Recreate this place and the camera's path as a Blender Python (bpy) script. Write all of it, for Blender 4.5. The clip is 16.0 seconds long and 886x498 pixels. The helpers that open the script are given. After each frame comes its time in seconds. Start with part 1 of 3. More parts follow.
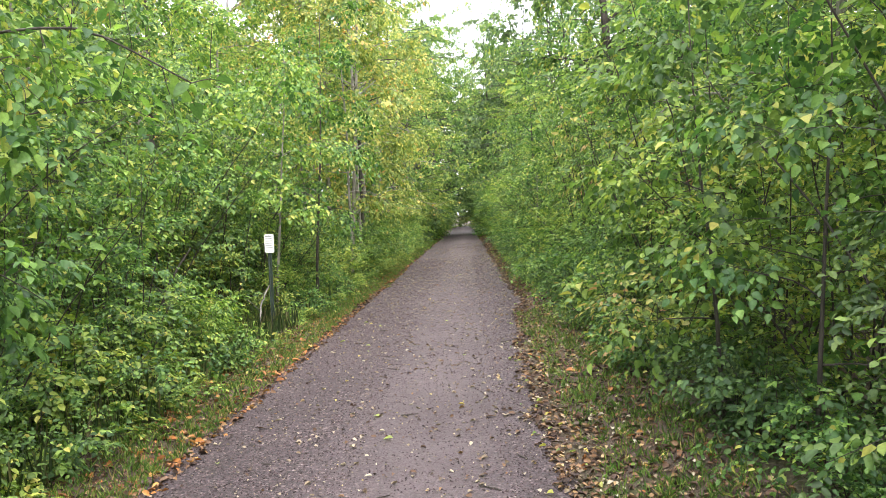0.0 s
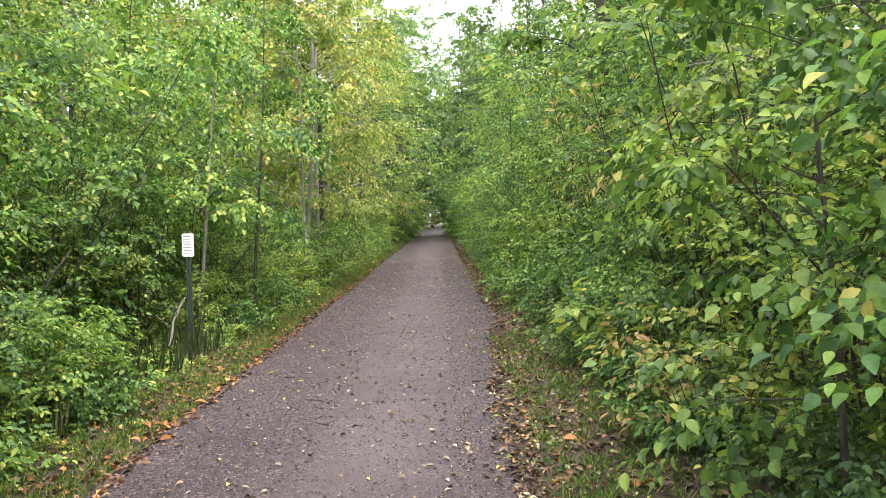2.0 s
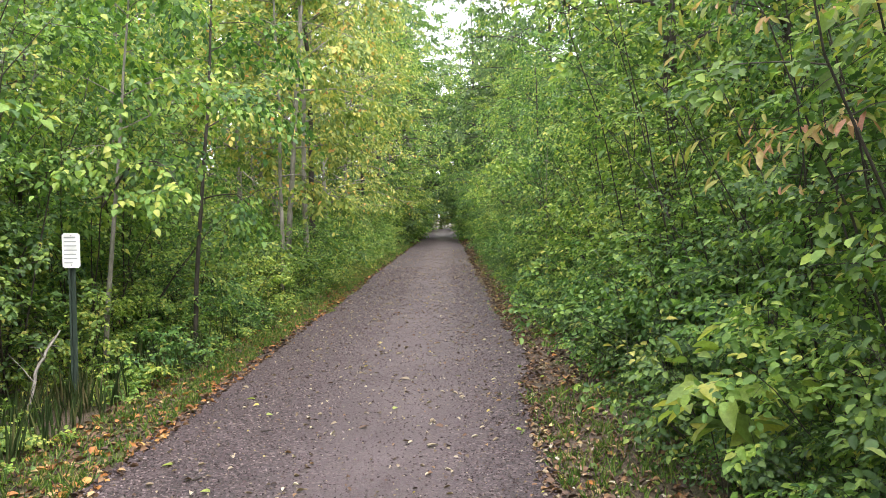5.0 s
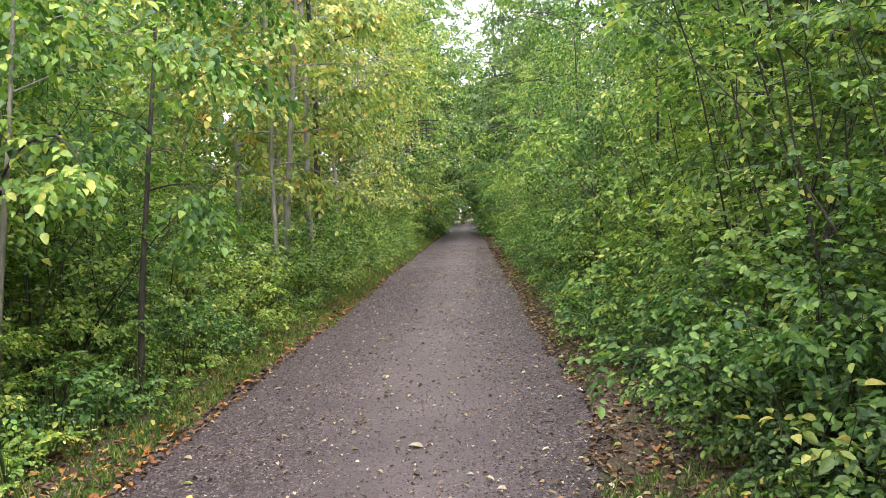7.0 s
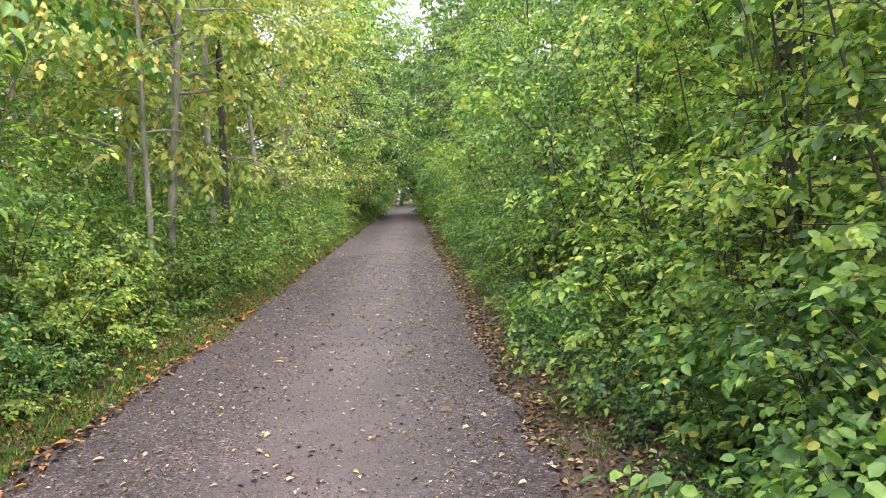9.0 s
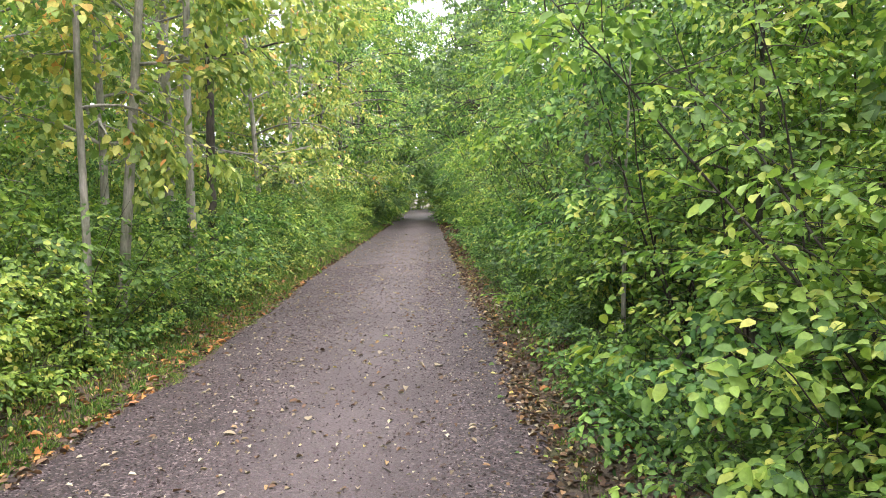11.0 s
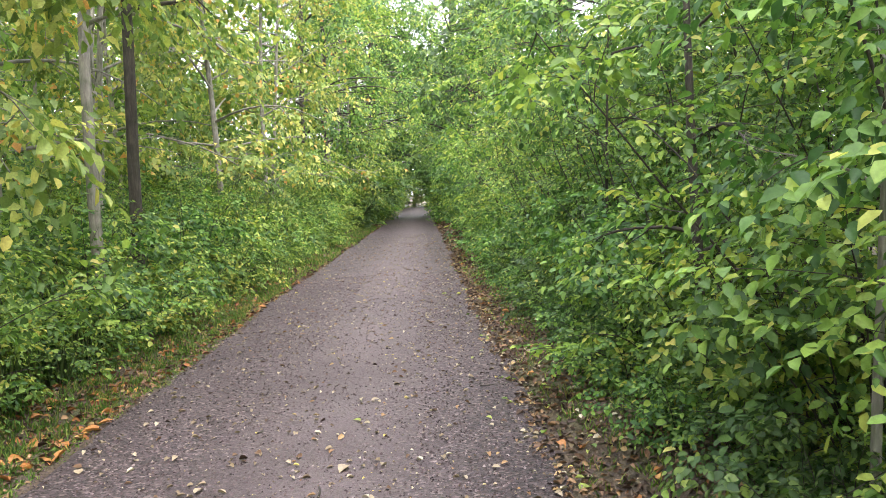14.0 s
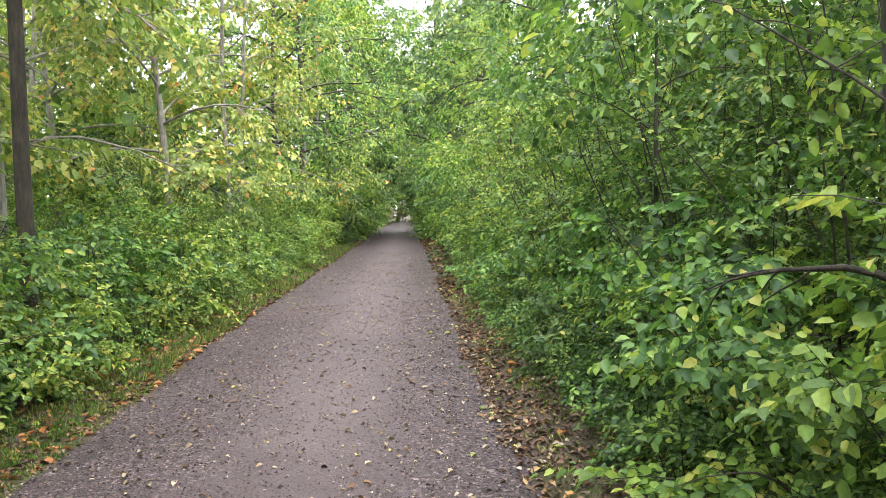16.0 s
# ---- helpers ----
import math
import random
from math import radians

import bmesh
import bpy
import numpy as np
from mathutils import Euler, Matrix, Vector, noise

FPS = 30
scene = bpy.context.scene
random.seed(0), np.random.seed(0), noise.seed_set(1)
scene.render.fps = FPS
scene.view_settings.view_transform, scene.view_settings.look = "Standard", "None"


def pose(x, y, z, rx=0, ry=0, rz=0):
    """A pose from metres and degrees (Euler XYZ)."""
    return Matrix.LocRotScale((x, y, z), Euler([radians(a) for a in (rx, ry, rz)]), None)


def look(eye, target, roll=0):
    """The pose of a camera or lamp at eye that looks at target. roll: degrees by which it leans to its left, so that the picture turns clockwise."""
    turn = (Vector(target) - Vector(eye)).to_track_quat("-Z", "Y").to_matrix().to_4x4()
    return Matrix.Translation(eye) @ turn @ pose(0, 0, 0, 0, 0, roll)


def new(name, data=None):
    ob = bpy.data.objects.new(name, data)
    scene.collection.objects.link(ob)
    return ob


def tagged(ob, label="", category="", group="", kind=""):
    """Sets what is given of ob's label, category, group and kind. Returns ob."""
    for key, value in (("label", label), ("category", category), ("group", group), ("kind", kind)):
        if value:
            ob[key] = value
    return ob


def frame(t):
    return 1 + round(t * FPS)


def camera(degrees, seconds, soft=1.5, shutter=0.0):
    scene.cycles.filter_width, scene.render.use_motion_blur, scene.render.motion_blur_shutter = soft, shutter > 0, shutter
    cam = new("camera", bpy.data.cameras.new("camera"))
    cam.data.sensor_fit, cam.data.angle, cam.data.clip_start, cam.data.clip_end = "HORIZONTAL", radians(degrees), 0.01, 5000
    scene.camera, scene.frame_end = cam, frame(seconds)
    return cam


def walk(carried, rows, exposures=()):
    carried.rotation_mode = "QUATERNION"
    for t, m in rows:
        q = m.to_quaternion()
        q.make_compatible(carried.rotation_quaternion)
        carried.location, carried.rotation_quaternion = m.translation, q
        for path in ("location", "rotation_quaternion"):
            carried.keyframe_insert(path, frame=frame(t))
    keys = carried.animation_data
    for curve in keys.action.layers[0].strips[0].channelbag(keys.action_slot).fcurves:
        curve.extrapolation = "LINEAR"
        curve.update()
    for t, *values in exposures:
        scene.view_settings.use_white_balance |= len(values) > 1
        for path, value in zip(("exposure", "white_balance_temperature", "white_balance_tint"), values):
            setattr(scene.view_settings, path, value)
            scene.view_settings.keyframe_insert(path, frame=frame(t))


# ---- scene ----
cam = camera(61.4, 16.0, soft=0.5)
SKY, SUN = 0.15, 1.5
METRES, EYE, TILT, LEAN, TURN = 17.9, 1.5, 0.0, 0.0, 1.9
ROWS = [
    (0.0, 0.0, 0.0, 0.0, -0.14, -2.55, 3.05),
    (0.5, 0.0009, 0.0311, -0.0015, -0.14, -3.2, 2.56),
    (1.0, 0.004, 0.0628, -0.0011, -0.54, -3.15, 2.32),
    (1.5, 0.003, 0.0935, -0.0, -1.43, -3.21, 1.95),
    (2.0, 0.0088, 0.1244, -0.0005, -2.23, -2.59, 1.74),
    (2.5, 0.0074, 0.1555, -0.0011, -2.9, -2.95, 1.63),
    (3.0, 0.0104, 0.1853, -0.002, -2.99, -2.82, 1.76),
    (3.5, 0.01, 0.2167, -0.0027, -2.58, -1.48, 1.69),
    (4.0, 0.0114, 0.248, -0.0034, -2.24, -2.26, 1.63),
    (6.5, 0.0197, 0.4028, -0.0042, -0.24, -2.51, 1.23),
    (7.0, 0.017, 0.4363, -0.0045, 0.11, -2.82, 1.93),
    (7.5, 0.0174, 0.4679, -0.0053, -0.12, -4.11, 2.39),
    (8.0, 0.0201, 0.5005, -0.0052, -1.05, -4.12, 2.76),
    (8.5, 0.0222, 0.532, -0.0052, -4.25, -6.07, 2.63),
    (9.0, 0.0297, 0.5628, -0.0049, -4.49, -4.4, 1.81),
    (9.5, 0.0318, 0.5941, -0.0056, -4.36, -4.06, 0.54),
    (12.0, 0.0375, 0.7504, -0.0065, -2.78, -3.88, 0.78),
    (12.5, 0.041, 0.7803, -0.0055, -3.35, -3.6, 0.85),
    (13.0, 0.0383, 0.8097, -0.0052, -3.59, -3.13, 1.64),
    (13.5, 0.0421, 0.8401, -0.0067, -3.59, -3.37, 1.85),
    (14.0, 0.0414, 0.8705, -0.0082, -3.45, -4.23, 1.36),
    (14.5, 0.0437, 0.9007, -0.008, -3.43, -3.36, 1.28),
    (15.0, 0.0463, 0.9332, -0.0087, -3.36, -2.96, 1.31),
    (15.5, 0.0466, 0.9647, -0.009, -4.02, -4.12, 1.56),
    (16.0, 0.049, 0.996, -0.0085, -4.62, -3.17, 1.36),
]
walk(cam, [(t, pose(0, 0, EYE, TILT, LEAN, TURN) @ pose(METRES * x, METRES * y, METRES * z, 90 + pitch, roll, yaw)) for t, x, y, z, yaw, pitch, roll in ROWS],
     exposures=[(0.0, 1.82, 6300, 19), (3.5, 1.75, 6300, 19), (7.2, 1.7, 6250, 18), (8.5, 2.0, 6250, 18), (9.5, 2.0, 6250, 18), (12.5, 2.15, 6200, 19), (16.0, 2.18, 6200, 19)])

# ---- world, sun, exposure ----
world = bpy.data.worlds.new("overcast_sky")
scene.world = world
world.use_nodes = True
wn, wl = world.node_tree.nodes, world.node_tree.links
sky = wn.new("ShaderNodeTexSky")
sky.sky_type = "NISHITA"
sky.sun_disc = False
sky.sun_elevation, sky.sun_rotation = radians(58), radians(160)
sky.air_density, sky.dust_density, sky.ozone_density = 1.0, 6.0, 0.6
cloud = wn.new("ShaderNodeMix")
cloud.data_type = "RGBA"
cloud.inputs[0].default_value = 0.75
cloud.inputs[7].default_value = (9.6, 9.8, 10.0, 1)
wl.new(sky.outputs[0], cloud.inputs[6])
wl.new(cloud.outputs[2], wn["Background"].inputs[0])
wn["Background"].inputs[1].default_value = SKY
sun = new("sun", bpy.data.lights.new("sun", "SUN"))
sun.data.energy, sun.data.angle, sun.data.color = SUN, radians(40), (1.0, 0.97, 0.92)
sun.matrix_world = look((5, -14, 24), (0, 0, 0))


# ---- materials ----
def material(name):
    m = bpy.data.materials.new(name)
    m.use_nodes = True
    nodes, links = m.node_tree.nodes, m.node_tree.links
    return m, nodes, links, nodes["Principled BSDF"]


def ramp(nodes, stops, smooth=True):
    r = nodes.new("ShaderNodeValToRGB")
    r.color_ramp.interpolation = "LINEAR" if smooth else "CONSTANT"
    el = r.color_ramp.elements
    while len(el) < len(stops):
        el.new(0.5)
    for e, (p, c) in zip(el, stops):
        e.position, e.color = p, (*c, 1)
    return r


def noise_node(nodes, links, coord, scale, detail=4, rough=0.6):
    n = nodes.new("ShaderNodeTexNoise")
    n.inputs["Scale"].default_value = scale
    n.inputs["Detail"].default_value = detail
    n.inputs["Roughness"].default_value = rough
    if coord:
        links.new(coord, n.inputs["Vector"])
    return n


def mix(nodes, links, kind, fac, a, b):
    m = nodes.new("ShaderNodeMix")
    m.data_type, m.blend_type = "RGBA", kind
    for sock, v in ((m.inputs[0], fac), (m.inputs[6], a), (m.inputs[7], b)):
        if isinstance(v, (int, float)):
            sock.default_value = v
        elif isinstance(v, tuple):
            sock.default_value = (*v, 1)
        else:
            links.new(v, sock)
    return m.outputs[2]


def bump(nodes, links, bsdf, height, strength, distance):
    b = nodes.new("ShaderNodeBump")
    b.inputs["Strength"].default_value, b.inputs["Distance"].default_value = strength, distance
    links.new(height, b.inputs["Height"])
    links.new(b.outputs[0], bsdf.inputs["Normal"])


def leaf_material(name, stops, rough=0.46, through_light=0.42, shift=0.08):
    """Leaves: colour by leaf, with a patchy change from plant to plant and along the veins."""
    m, nodes, links, p = material(name)
    geo = nodes.new("ShaderNodeNewGeometry")
    info = nodes.new("ShaderNodeObjectInfo")
    tex = nodes.new("ShaderNodeTexCoord")
    r = ramp(nodes, stops)
    patch = noise_node(nodes, links, tex.outputs["Object"], 1.1, 2)
    add = nodes.new("ShaderNodeMath")
    add.operation = "MULTIPLY_ADD"
    add.inputs[1].default_value, add.inputs[2].default_value = 0.5, -0.25
    links.new(patch.outputs[0], add.inputs[0])
    total = nodes.new("ShaderNodeMath")
    total.use_clamp = True
    links.new(geo.outputs["Random Per Island"], total.inputs[0])
    links.new(add.outputs[0], total.inputs[1])
    links.new(total.outputs[0], r.inputs[0])
    hsv = nodes.new("ShaderNodeHueSaturation")
    hue = nodes.new("ShaderNodeMapRange")
    hue.inputs["To Min"].default_value, hue.inputs["To Max"].default_value = 0.5 - shift * 0.25, 0.5 + shift * 0.08
    links.new(info.outputs["Random"], hue.inputs["Value"])
    links.new(hue.outputs[0], hsv.inputs["Hue"])
    val = nodes.new("ShaderNodeMapRange")
    val.inputs["To Min"].default_value, val.inputs["To Max"].default_value = 0.8, 1.2
    links.new(geo.outputs["Random Per Island"], val.inputs["Value"])
    links.new(val.outputs[0], hsv.inputs["Value"])
    spots = noise_node(nodes, links, tex.outputs["Object"], 60, 3)
    sp = ramp(nodes, [(0.35, (0.75, 0.75, 0.75)), (0.65, (1.1, 1.1, 1.1))])
    links.new(spots.outputs[0], sp.inputs[0])
    links.new(r.outputs[0], hsv.inputs["Color"])
    colour = mix(nodes, links, "MULTIPLY", 0.8, hsv.outputs[0], sp.outputs[0])
    links.new(colour, p.inputs["Base Color"])
    p.inputs["Roughness"].default_value = rough
    p.inputs["Specular IOR Level"].default_value = 0.33
    bump(nodes, links, p, spots.outputs[0], 0.25, 0.004)
    tr = nodes.new("ShaderNodeBsdfTranslucent")
    warm = mix(nodes, links, "MULTIPLY", 1.0, colour, (1.2, 1.32, 0.8))
    links.new(warm, tr.inputs[0])
    mx = nodes.new("ShaderNodeMixShader")
    mx.inputs[0].default_value = through_light
    links.new(p.outputs[0], mx.inputs[1])
    links.new(tr.outputs[0], mx.inputs[2])
    links.new(mx.outputs[0], nodes["Material Output"].inputs[0])
    return m


GREEN = leaf_material("leaf_green", [(0, (0.047, 0.116, 0.036)), (0.4, (0.086, 0.184, 0.048)), (0.75, (0.142, 0.256, 0.056)), (0.95, (0.21, 0.335, 0.065)), (1, (0.36, 0.36, 0.078))])
LIME = leaf_material("leaf_lime", [(0, (0.092, 0.188, 0.044)), (0.45, (0.17, 0.295, 0.058)), (0.8, (0.265, 0.375, 0.069)), (1, (0.4, 0.4, 0.091))])
DARK = leaf_material("leaf_dark", [(0, (0.045, 0.1, 0.036)), (0.6, (0.078, 0.15, 0.049)), (1, (0.13, 0.21, 0.055))])
YELLOW = leaf_material("leaf_yellow", [(0, (0.14, 0.245, 0.072)), (0.45, (0.23, 0.33, 0.085)), (0.78, (0.36, 0.41, 0.111)), (0.96, (0.52, 0.47, 0.117)), (1, (0.55, 0.3, 0.091))])
PEACH = leaf_material("leaf_peach", [(0, (0.2, 0.28, 0.06)), (0.45, (0.36, 0.36, 0.09)), (0.8, (0.45, 0.3, 0.14)), (1, (0.4, 0.19, 0.12))])
LITTER = leaf_material("leaf_litter", [(0, (0.035, 0.021, 0.014)), (0.4, (0.085, 0.05, 0.03)), (0.75, (0.155, 0.088, 0.046)), (0.93, (0.25, 0.15, 0.07)), (1, (0.34, 0.25, 0.12))], 0.55, 0.1, 0.0)
RUSSET = leaf_material("leaf_russet", [(0, (0.22, 0.09, 0.035)), (0.5, (0.36, 0.15, 0.045)), (1, (0.42, 0.24, 0.07))], 0.5, 0.15, 0.0)
CRUMB = leaf_material("dark_debris", [(0, (0.012, 0.009, 0.008)), (0.7, (0.045, 0.03, 0.024)), (1, (0.1, 0.07, 0.045))], 0.7, 0.0, 0.0)
PALE = leaf_material("leaf_pale", [(0, (0.12, 0.085, 0.05)), (0.4, (0.22, 0.17, 0.10)), (0.75, (0.33, 0.28, 0.19)), (0.95, (0.4, 0.36, 0.26)), (1, (0.42, 0.34, 0.08))], 0.5, 0.1, 0.0)
GRASS = leaf_material("grass_blades", [(0, (0.055, 0.13, 0.022)), (0.5, (0.105, 0.21, 0.035)), (0.85, (0.19, 0.26, 0.055)), (1, (0.3, 0.24, 0.1))])
REED = leaf_material("reed_stems", [(0, (0.035, 0.075, 0.025)), (0.6, (0.07, 0.13, 0.04)), (1, (0.2, 0.19, 0.09))])


def bark_material(name, dark, light, scale):
    m, nodes, links, p = material(name)
    tex = nodes.new("ShaderNodeTexCoord")
    mp = nodes.new("ShaderNodeMapping")
    mp.inputs["Scale"].default_value = (1, 1, 0.16)
    links.new(tex.outputs["Object"], mp.inputs[0])
    fine = noise_node(nodes, links, mp.outputs[0], scale, 6, 0.7)
    blot = noise_node(nodes, links, tex.outputs["Object"], 5, 3)
    r = ramp(nodes, [(0.3, dark), (0.7, light)])
    links.new(fine.outputs[0], r.inputs[0])
    b = ramp(nodes, [(0.35, (0.6, 0.66, 0.55)), (0.6, (1, 1, 1)), (0.75, (1.15, 1.15, 1.1))])
    links.new(blot.outputs[0], b.inputs[0])
    links.new(mix(nodes, links, "MULTIPLY", 1.0, r.outputs[0], b.outputs[0]), p.inputs["Base Color"])
    p.inputs["Roughness"].default_value = 0.85
    bump(nodes, links, p, fine.outputs[0], 0.9, 0.02)
    return m


BARK_DARK = bark_material("bark_dark", (0.022, 0.018, 0.014), (0.085, 0.07, 0.055), 30)
BARK_GREY = bark_material("bark_grey", (0.15, 0.138, 0.118), (0.36, 0.33, 0.285), 30)
BARK_TWIG = bark_material("bark_twig", (0.025, 0.02, 0.015), (0.075, 0.06, 0.045), 60)


def trail_material():
    """Crushed stone: dark loose chips at the sides, a paler trodden strip down the middle."""
    m, nodes, links, p = material("crushed_stone")
    tex = nodes.new("ShaderNodeTexCoord")
    at = tex.outputs["Object"]
    chips = nodes.new("ShaderNodeTexVoronoi")
    chips.inputs["Scale"].default_value = 62
    wob = noise_node(nodes, links, at, 30, 3)
    links.new(mix(nodes, links, "ADD", 0.015, at, wob.outputs["Color"]), chips.inputs["Vector"])
    stone = ramp(nodes, [(0.0, (0.013, 0.008, 0.0085)), (0.45, (0.042, 0.0285, 0.029)), (0.85, (0.088, 0.063, 0.062)), (1.0, (0.21, 0.168, 0.16))])
    sep = nodes.new("ShaderNodeSeparateColor")
    links.new(chips.outputs["Color"], sep.inputs[0])
    links.new(sep.outputs[0], stone.inputs[0])
    big = noise_node(nodes, links, at, 0.9, 5, 0.65)
    fine = noise_node(nodes, links, at, 160, 3, 0.7)
    # trodden strip
    xyz = nodes.new("ShaderNodeSeparateXYZ")
    links.new(at, xyz.inputs[0])
    off = nodes.new("ShaderNodeMath")
    off.operation = "ADD"
    off.inputs[1].default_value = 0.35
    links.new(xyz.outputs[0], off.inputs[0])
    ab = nodes.new("ShaderNodeMath")
    ab.operation = "ABSOLUTE"
    links.new(off.outputs[0], ab.inputs[0])
    wide = nodes.new("ShaderNodeMath")
    wide.operation = "MULTIPLY_ADD"
    wide.inputs[1].default_value = 1.1
    links.new(big.outputs[0], wide.inputs[0])
    links.new(ab.outputs[0], wide.inputs[2])
    strip = nodes.new("ShaderNodeMapRange")
    strip.inputs["From Min"].default_value, strip.inputs["From Max"].default_value = 0.65, 1.5
    strip.inputs["To Min"].default_value, strip.inputs["To Max"].default_value = 0.9, 0.0
    links.new(wide.outputs[0], strip.inputs["Value"])
    dust = ramp(nodes, [(0.3, (0.076, 0.058, 0.058)), (0.7, (0.138, 0.11, 0.108))])
    links.new(fine.outputs[0], dust.inputs[0])
    c = mix(nodes, links, "MIX", strip.outputs[0], stone.outputs[0], dust.outputs[0])
    damp = ramp(nodes, [(0.32, (0.6, 0.55, 0.55)), (0.68, (1.08, 1.06, 1.06))])
    links.new(big.outputs[0], damp.inputs[0])
    c = mix(nodes, links, "MULTIPLY", 1.0, c, damp.outputs[0])
    links.new(c, p.inputs["Base Color"])
    rough = nodes.new("ShaderNodeMapRange")
    rough.inputs["To Min"].default_value, rough.inputs["To Max"].default_value = 0.5, 0.8
    links.new(fine.outputs[0], rough.inputs["Value"])
    links.new(rough.outputs[0], p.inputs["Roughness"])
    hgt = mix(nodes, links, "MIX", 0.35, chips.outputs["Distance"], fine.outputs["Color"])
    bump(nodes, links, p, hgt, 1.0, 0.018)
    return m


def soil_material():
    m, nodes, links, p = material("forest_soil")
    tex = nodes.new("ShaderNodeTexCoord")
    big = noise_node(nodes, links, tex.outputs["Object"], 1.3, 5)
    fine = noise_node(nodes, links, tex.outputs["Object"], 45, 6, 0.75)
    r = ramp(nodes, [(0.3, (0.035, 0.026, 0.018)), (0.5, (0.09, 0.065, 0.042)), (0.7, (0.17, 0.115, 0.07))])
    links.new(fine.outputs[0], r.inputs[0])
    moss = ramp(nodes, [(0.45, (1, 1, 1)), (0.62, (0.75, 1.05, 0.5))])
    links.new(big.outputs[0], moss.inputs[0])
    links.new(mix(nodes, links, "MULTIPLY", 1.0, r.outputs[0], moss.outputs[0]), p.inputs["Base Color"])
    p.inputs["Roughness"].default_value = 0.9
    bump(nodes, links, p, fine.outputs[0], 1.0, 0.03)
    return m


def plain_material(name, colour, rough=0.5, grain=40):
    m, nodes, links, p = material(name)
    tex = nodes.new("ShaderNodeTexCoord")
    n = noise_node(nodes, links, tex.outputs["Object"], grain, 5)
    r = ramp(nodes, [(0.3, tuple(0.8 * c for c in colour)), (0.7, colour)])
    links.new(n.outputs[0], r.inputs[0])
    links.new(r.outputs[0], p.inputs["Base Color"])
    p.inputs["Roughness"].default_value = rough
    return m


TRAIL, SOIL = trail_material(), soil_material()
STONE = leaf_material("loose_chips", [(0, (0.02, 0.0135, 0.0135)), (0.5, (0.05, 0.034, 0.034)), (0.88, (0.11, 0.08, 0.08)), (1, (0.24, 0.2, 0.19))], 0.7, 0.0, 0.0)
POST_GREEN = plain_material("painted_steel_green", (0.03, 0.05, 0.035), 0.55)
SIGN_WHITE = plain_material("sign_white", (0.78, 0.79, 0.76), 0.45, 12)
SIGN_INK = plain_material("sign_ink", (0.3, 0.33, 0.31), 0.6)
BOLT = plain_material("bolt_steel", (0.4, 0.4, 0.4), 0.4)


# ---- mesh helpers ----
def mesh_from(name, verts, faces, mat, smooth=False):
    me = bpy.data.meshes.new(name)
    me.from_pydata(verts, [], faces)
    me.materials.append(mat)
    if smooth:
        me.polygons.foreach_set("use_smooth", [True] * len(me.polygons))
    me.update()
    return me


def part(name, bm, mat, parent, label=""):
    me = bpy.data.meshes.new(name)
    bm.to_mesh(me)
    bm.free()
    me.materials.append(mat)
    ob = new(name, me)
    ob.parent = parent
    if label:
        ob["label"] = label
    return ob


def unit(a):
    return a / np.maximum(np.linalg.norm(a, axis=-1, keepdims=True), 1e-9)


def leaf_mesh(name, P, D, N, L, W, mat, fine=True, fold=0.22):
    """Many folded leaves in one mesh: base point, axis, normal, length and width of each."""
    n = len(P)
    D = unit(D)
    S = unit(np.cross(D, N))
    N = np.cross(S, D)
    L, W = L[:, None], W[:, None] * 0.5
    tip = P + D * L - N * L * 0.12
    if fine == "round":
        up = N * W * fold * 2
        a, b, c = P + D * L * 0.16, P + D * L * 0.42, P + D * L * 0.74
        v = np.stack([P, a + S * W * 0.72 + up * 0.7, b + S * W + up, c + S * W * 0.62 + up * 0.4, tip,
                      c - S * W * 0.62 + up * 0.4, b - S * W + up, a - S * W * 0.72 + up * 0.7, b - N * L * 0.02, c - N * L * 0.06], 1)
        k = 10
    elif fine:
        up = N * W * fold * 2
        a, b = P + D * L * 0.27, P + D * L * 0.7
        v = np.stack([P, a + S * W * 0.94 + up * 0.8, b + S * W * 0.84 + up * 0.5, tip, b - S * W * 0.84 + up * 0.5, a - S * W * 0.94 + up * 0.8], 1)
        q = np.array([[0, 1, 2, 3], [0, 3, 4, 5]])
        k = 6
    else:
        a = P + D * L * 0.42
        up = N * W * fold * 2
        v = np.stack([P, a + S * W + up, tip, a - S * W + up], 1)
        q = np.array([[0, 1, 2], [0, 2, 3]])
        k = 4
    if fine == "round":
        f = [[0, 1, 2, 8], [8, 2, 3, 9], [0, 8, 6, 7], [8, 9, 5, 6], [9, 3, 4], [9, 4, 5]]
        me = bpy.data.meshes.new(name)
        me.from_pydata(v.reshape(-1, 3).tolist(), [], [[i * k + j for j in q] for i in range(n) for q in f])
        me.polygons.foreach_set("use_smooth", [True] * len(me.polygons))
        me.materials.append(mat)
        return me
    faces = (np.arange(n)[:, None, None] * k + q[None]).reshape(-1, q.shape[1])
    me = bpy.data.meshes.new(name)
    nv, nf, c = n * k, len(faces), q.shape[1]
    me.vertices.add(nv)
    me.vertices.foreach_set("co", v.reshape(-1).astype(np.float32))
    me.loops.add(nf * c)
    me.loops.foreach_set("vertex_index", faces.reshape(-1).astype(np.int32))
    me.polygons.add(nf)
    me.polygons.foreach_set("loop_start", (np.arange(nf) * c).astype(np.int32))
    me.materials.append(mat)
    me.update(calc_edges=True)
    return me


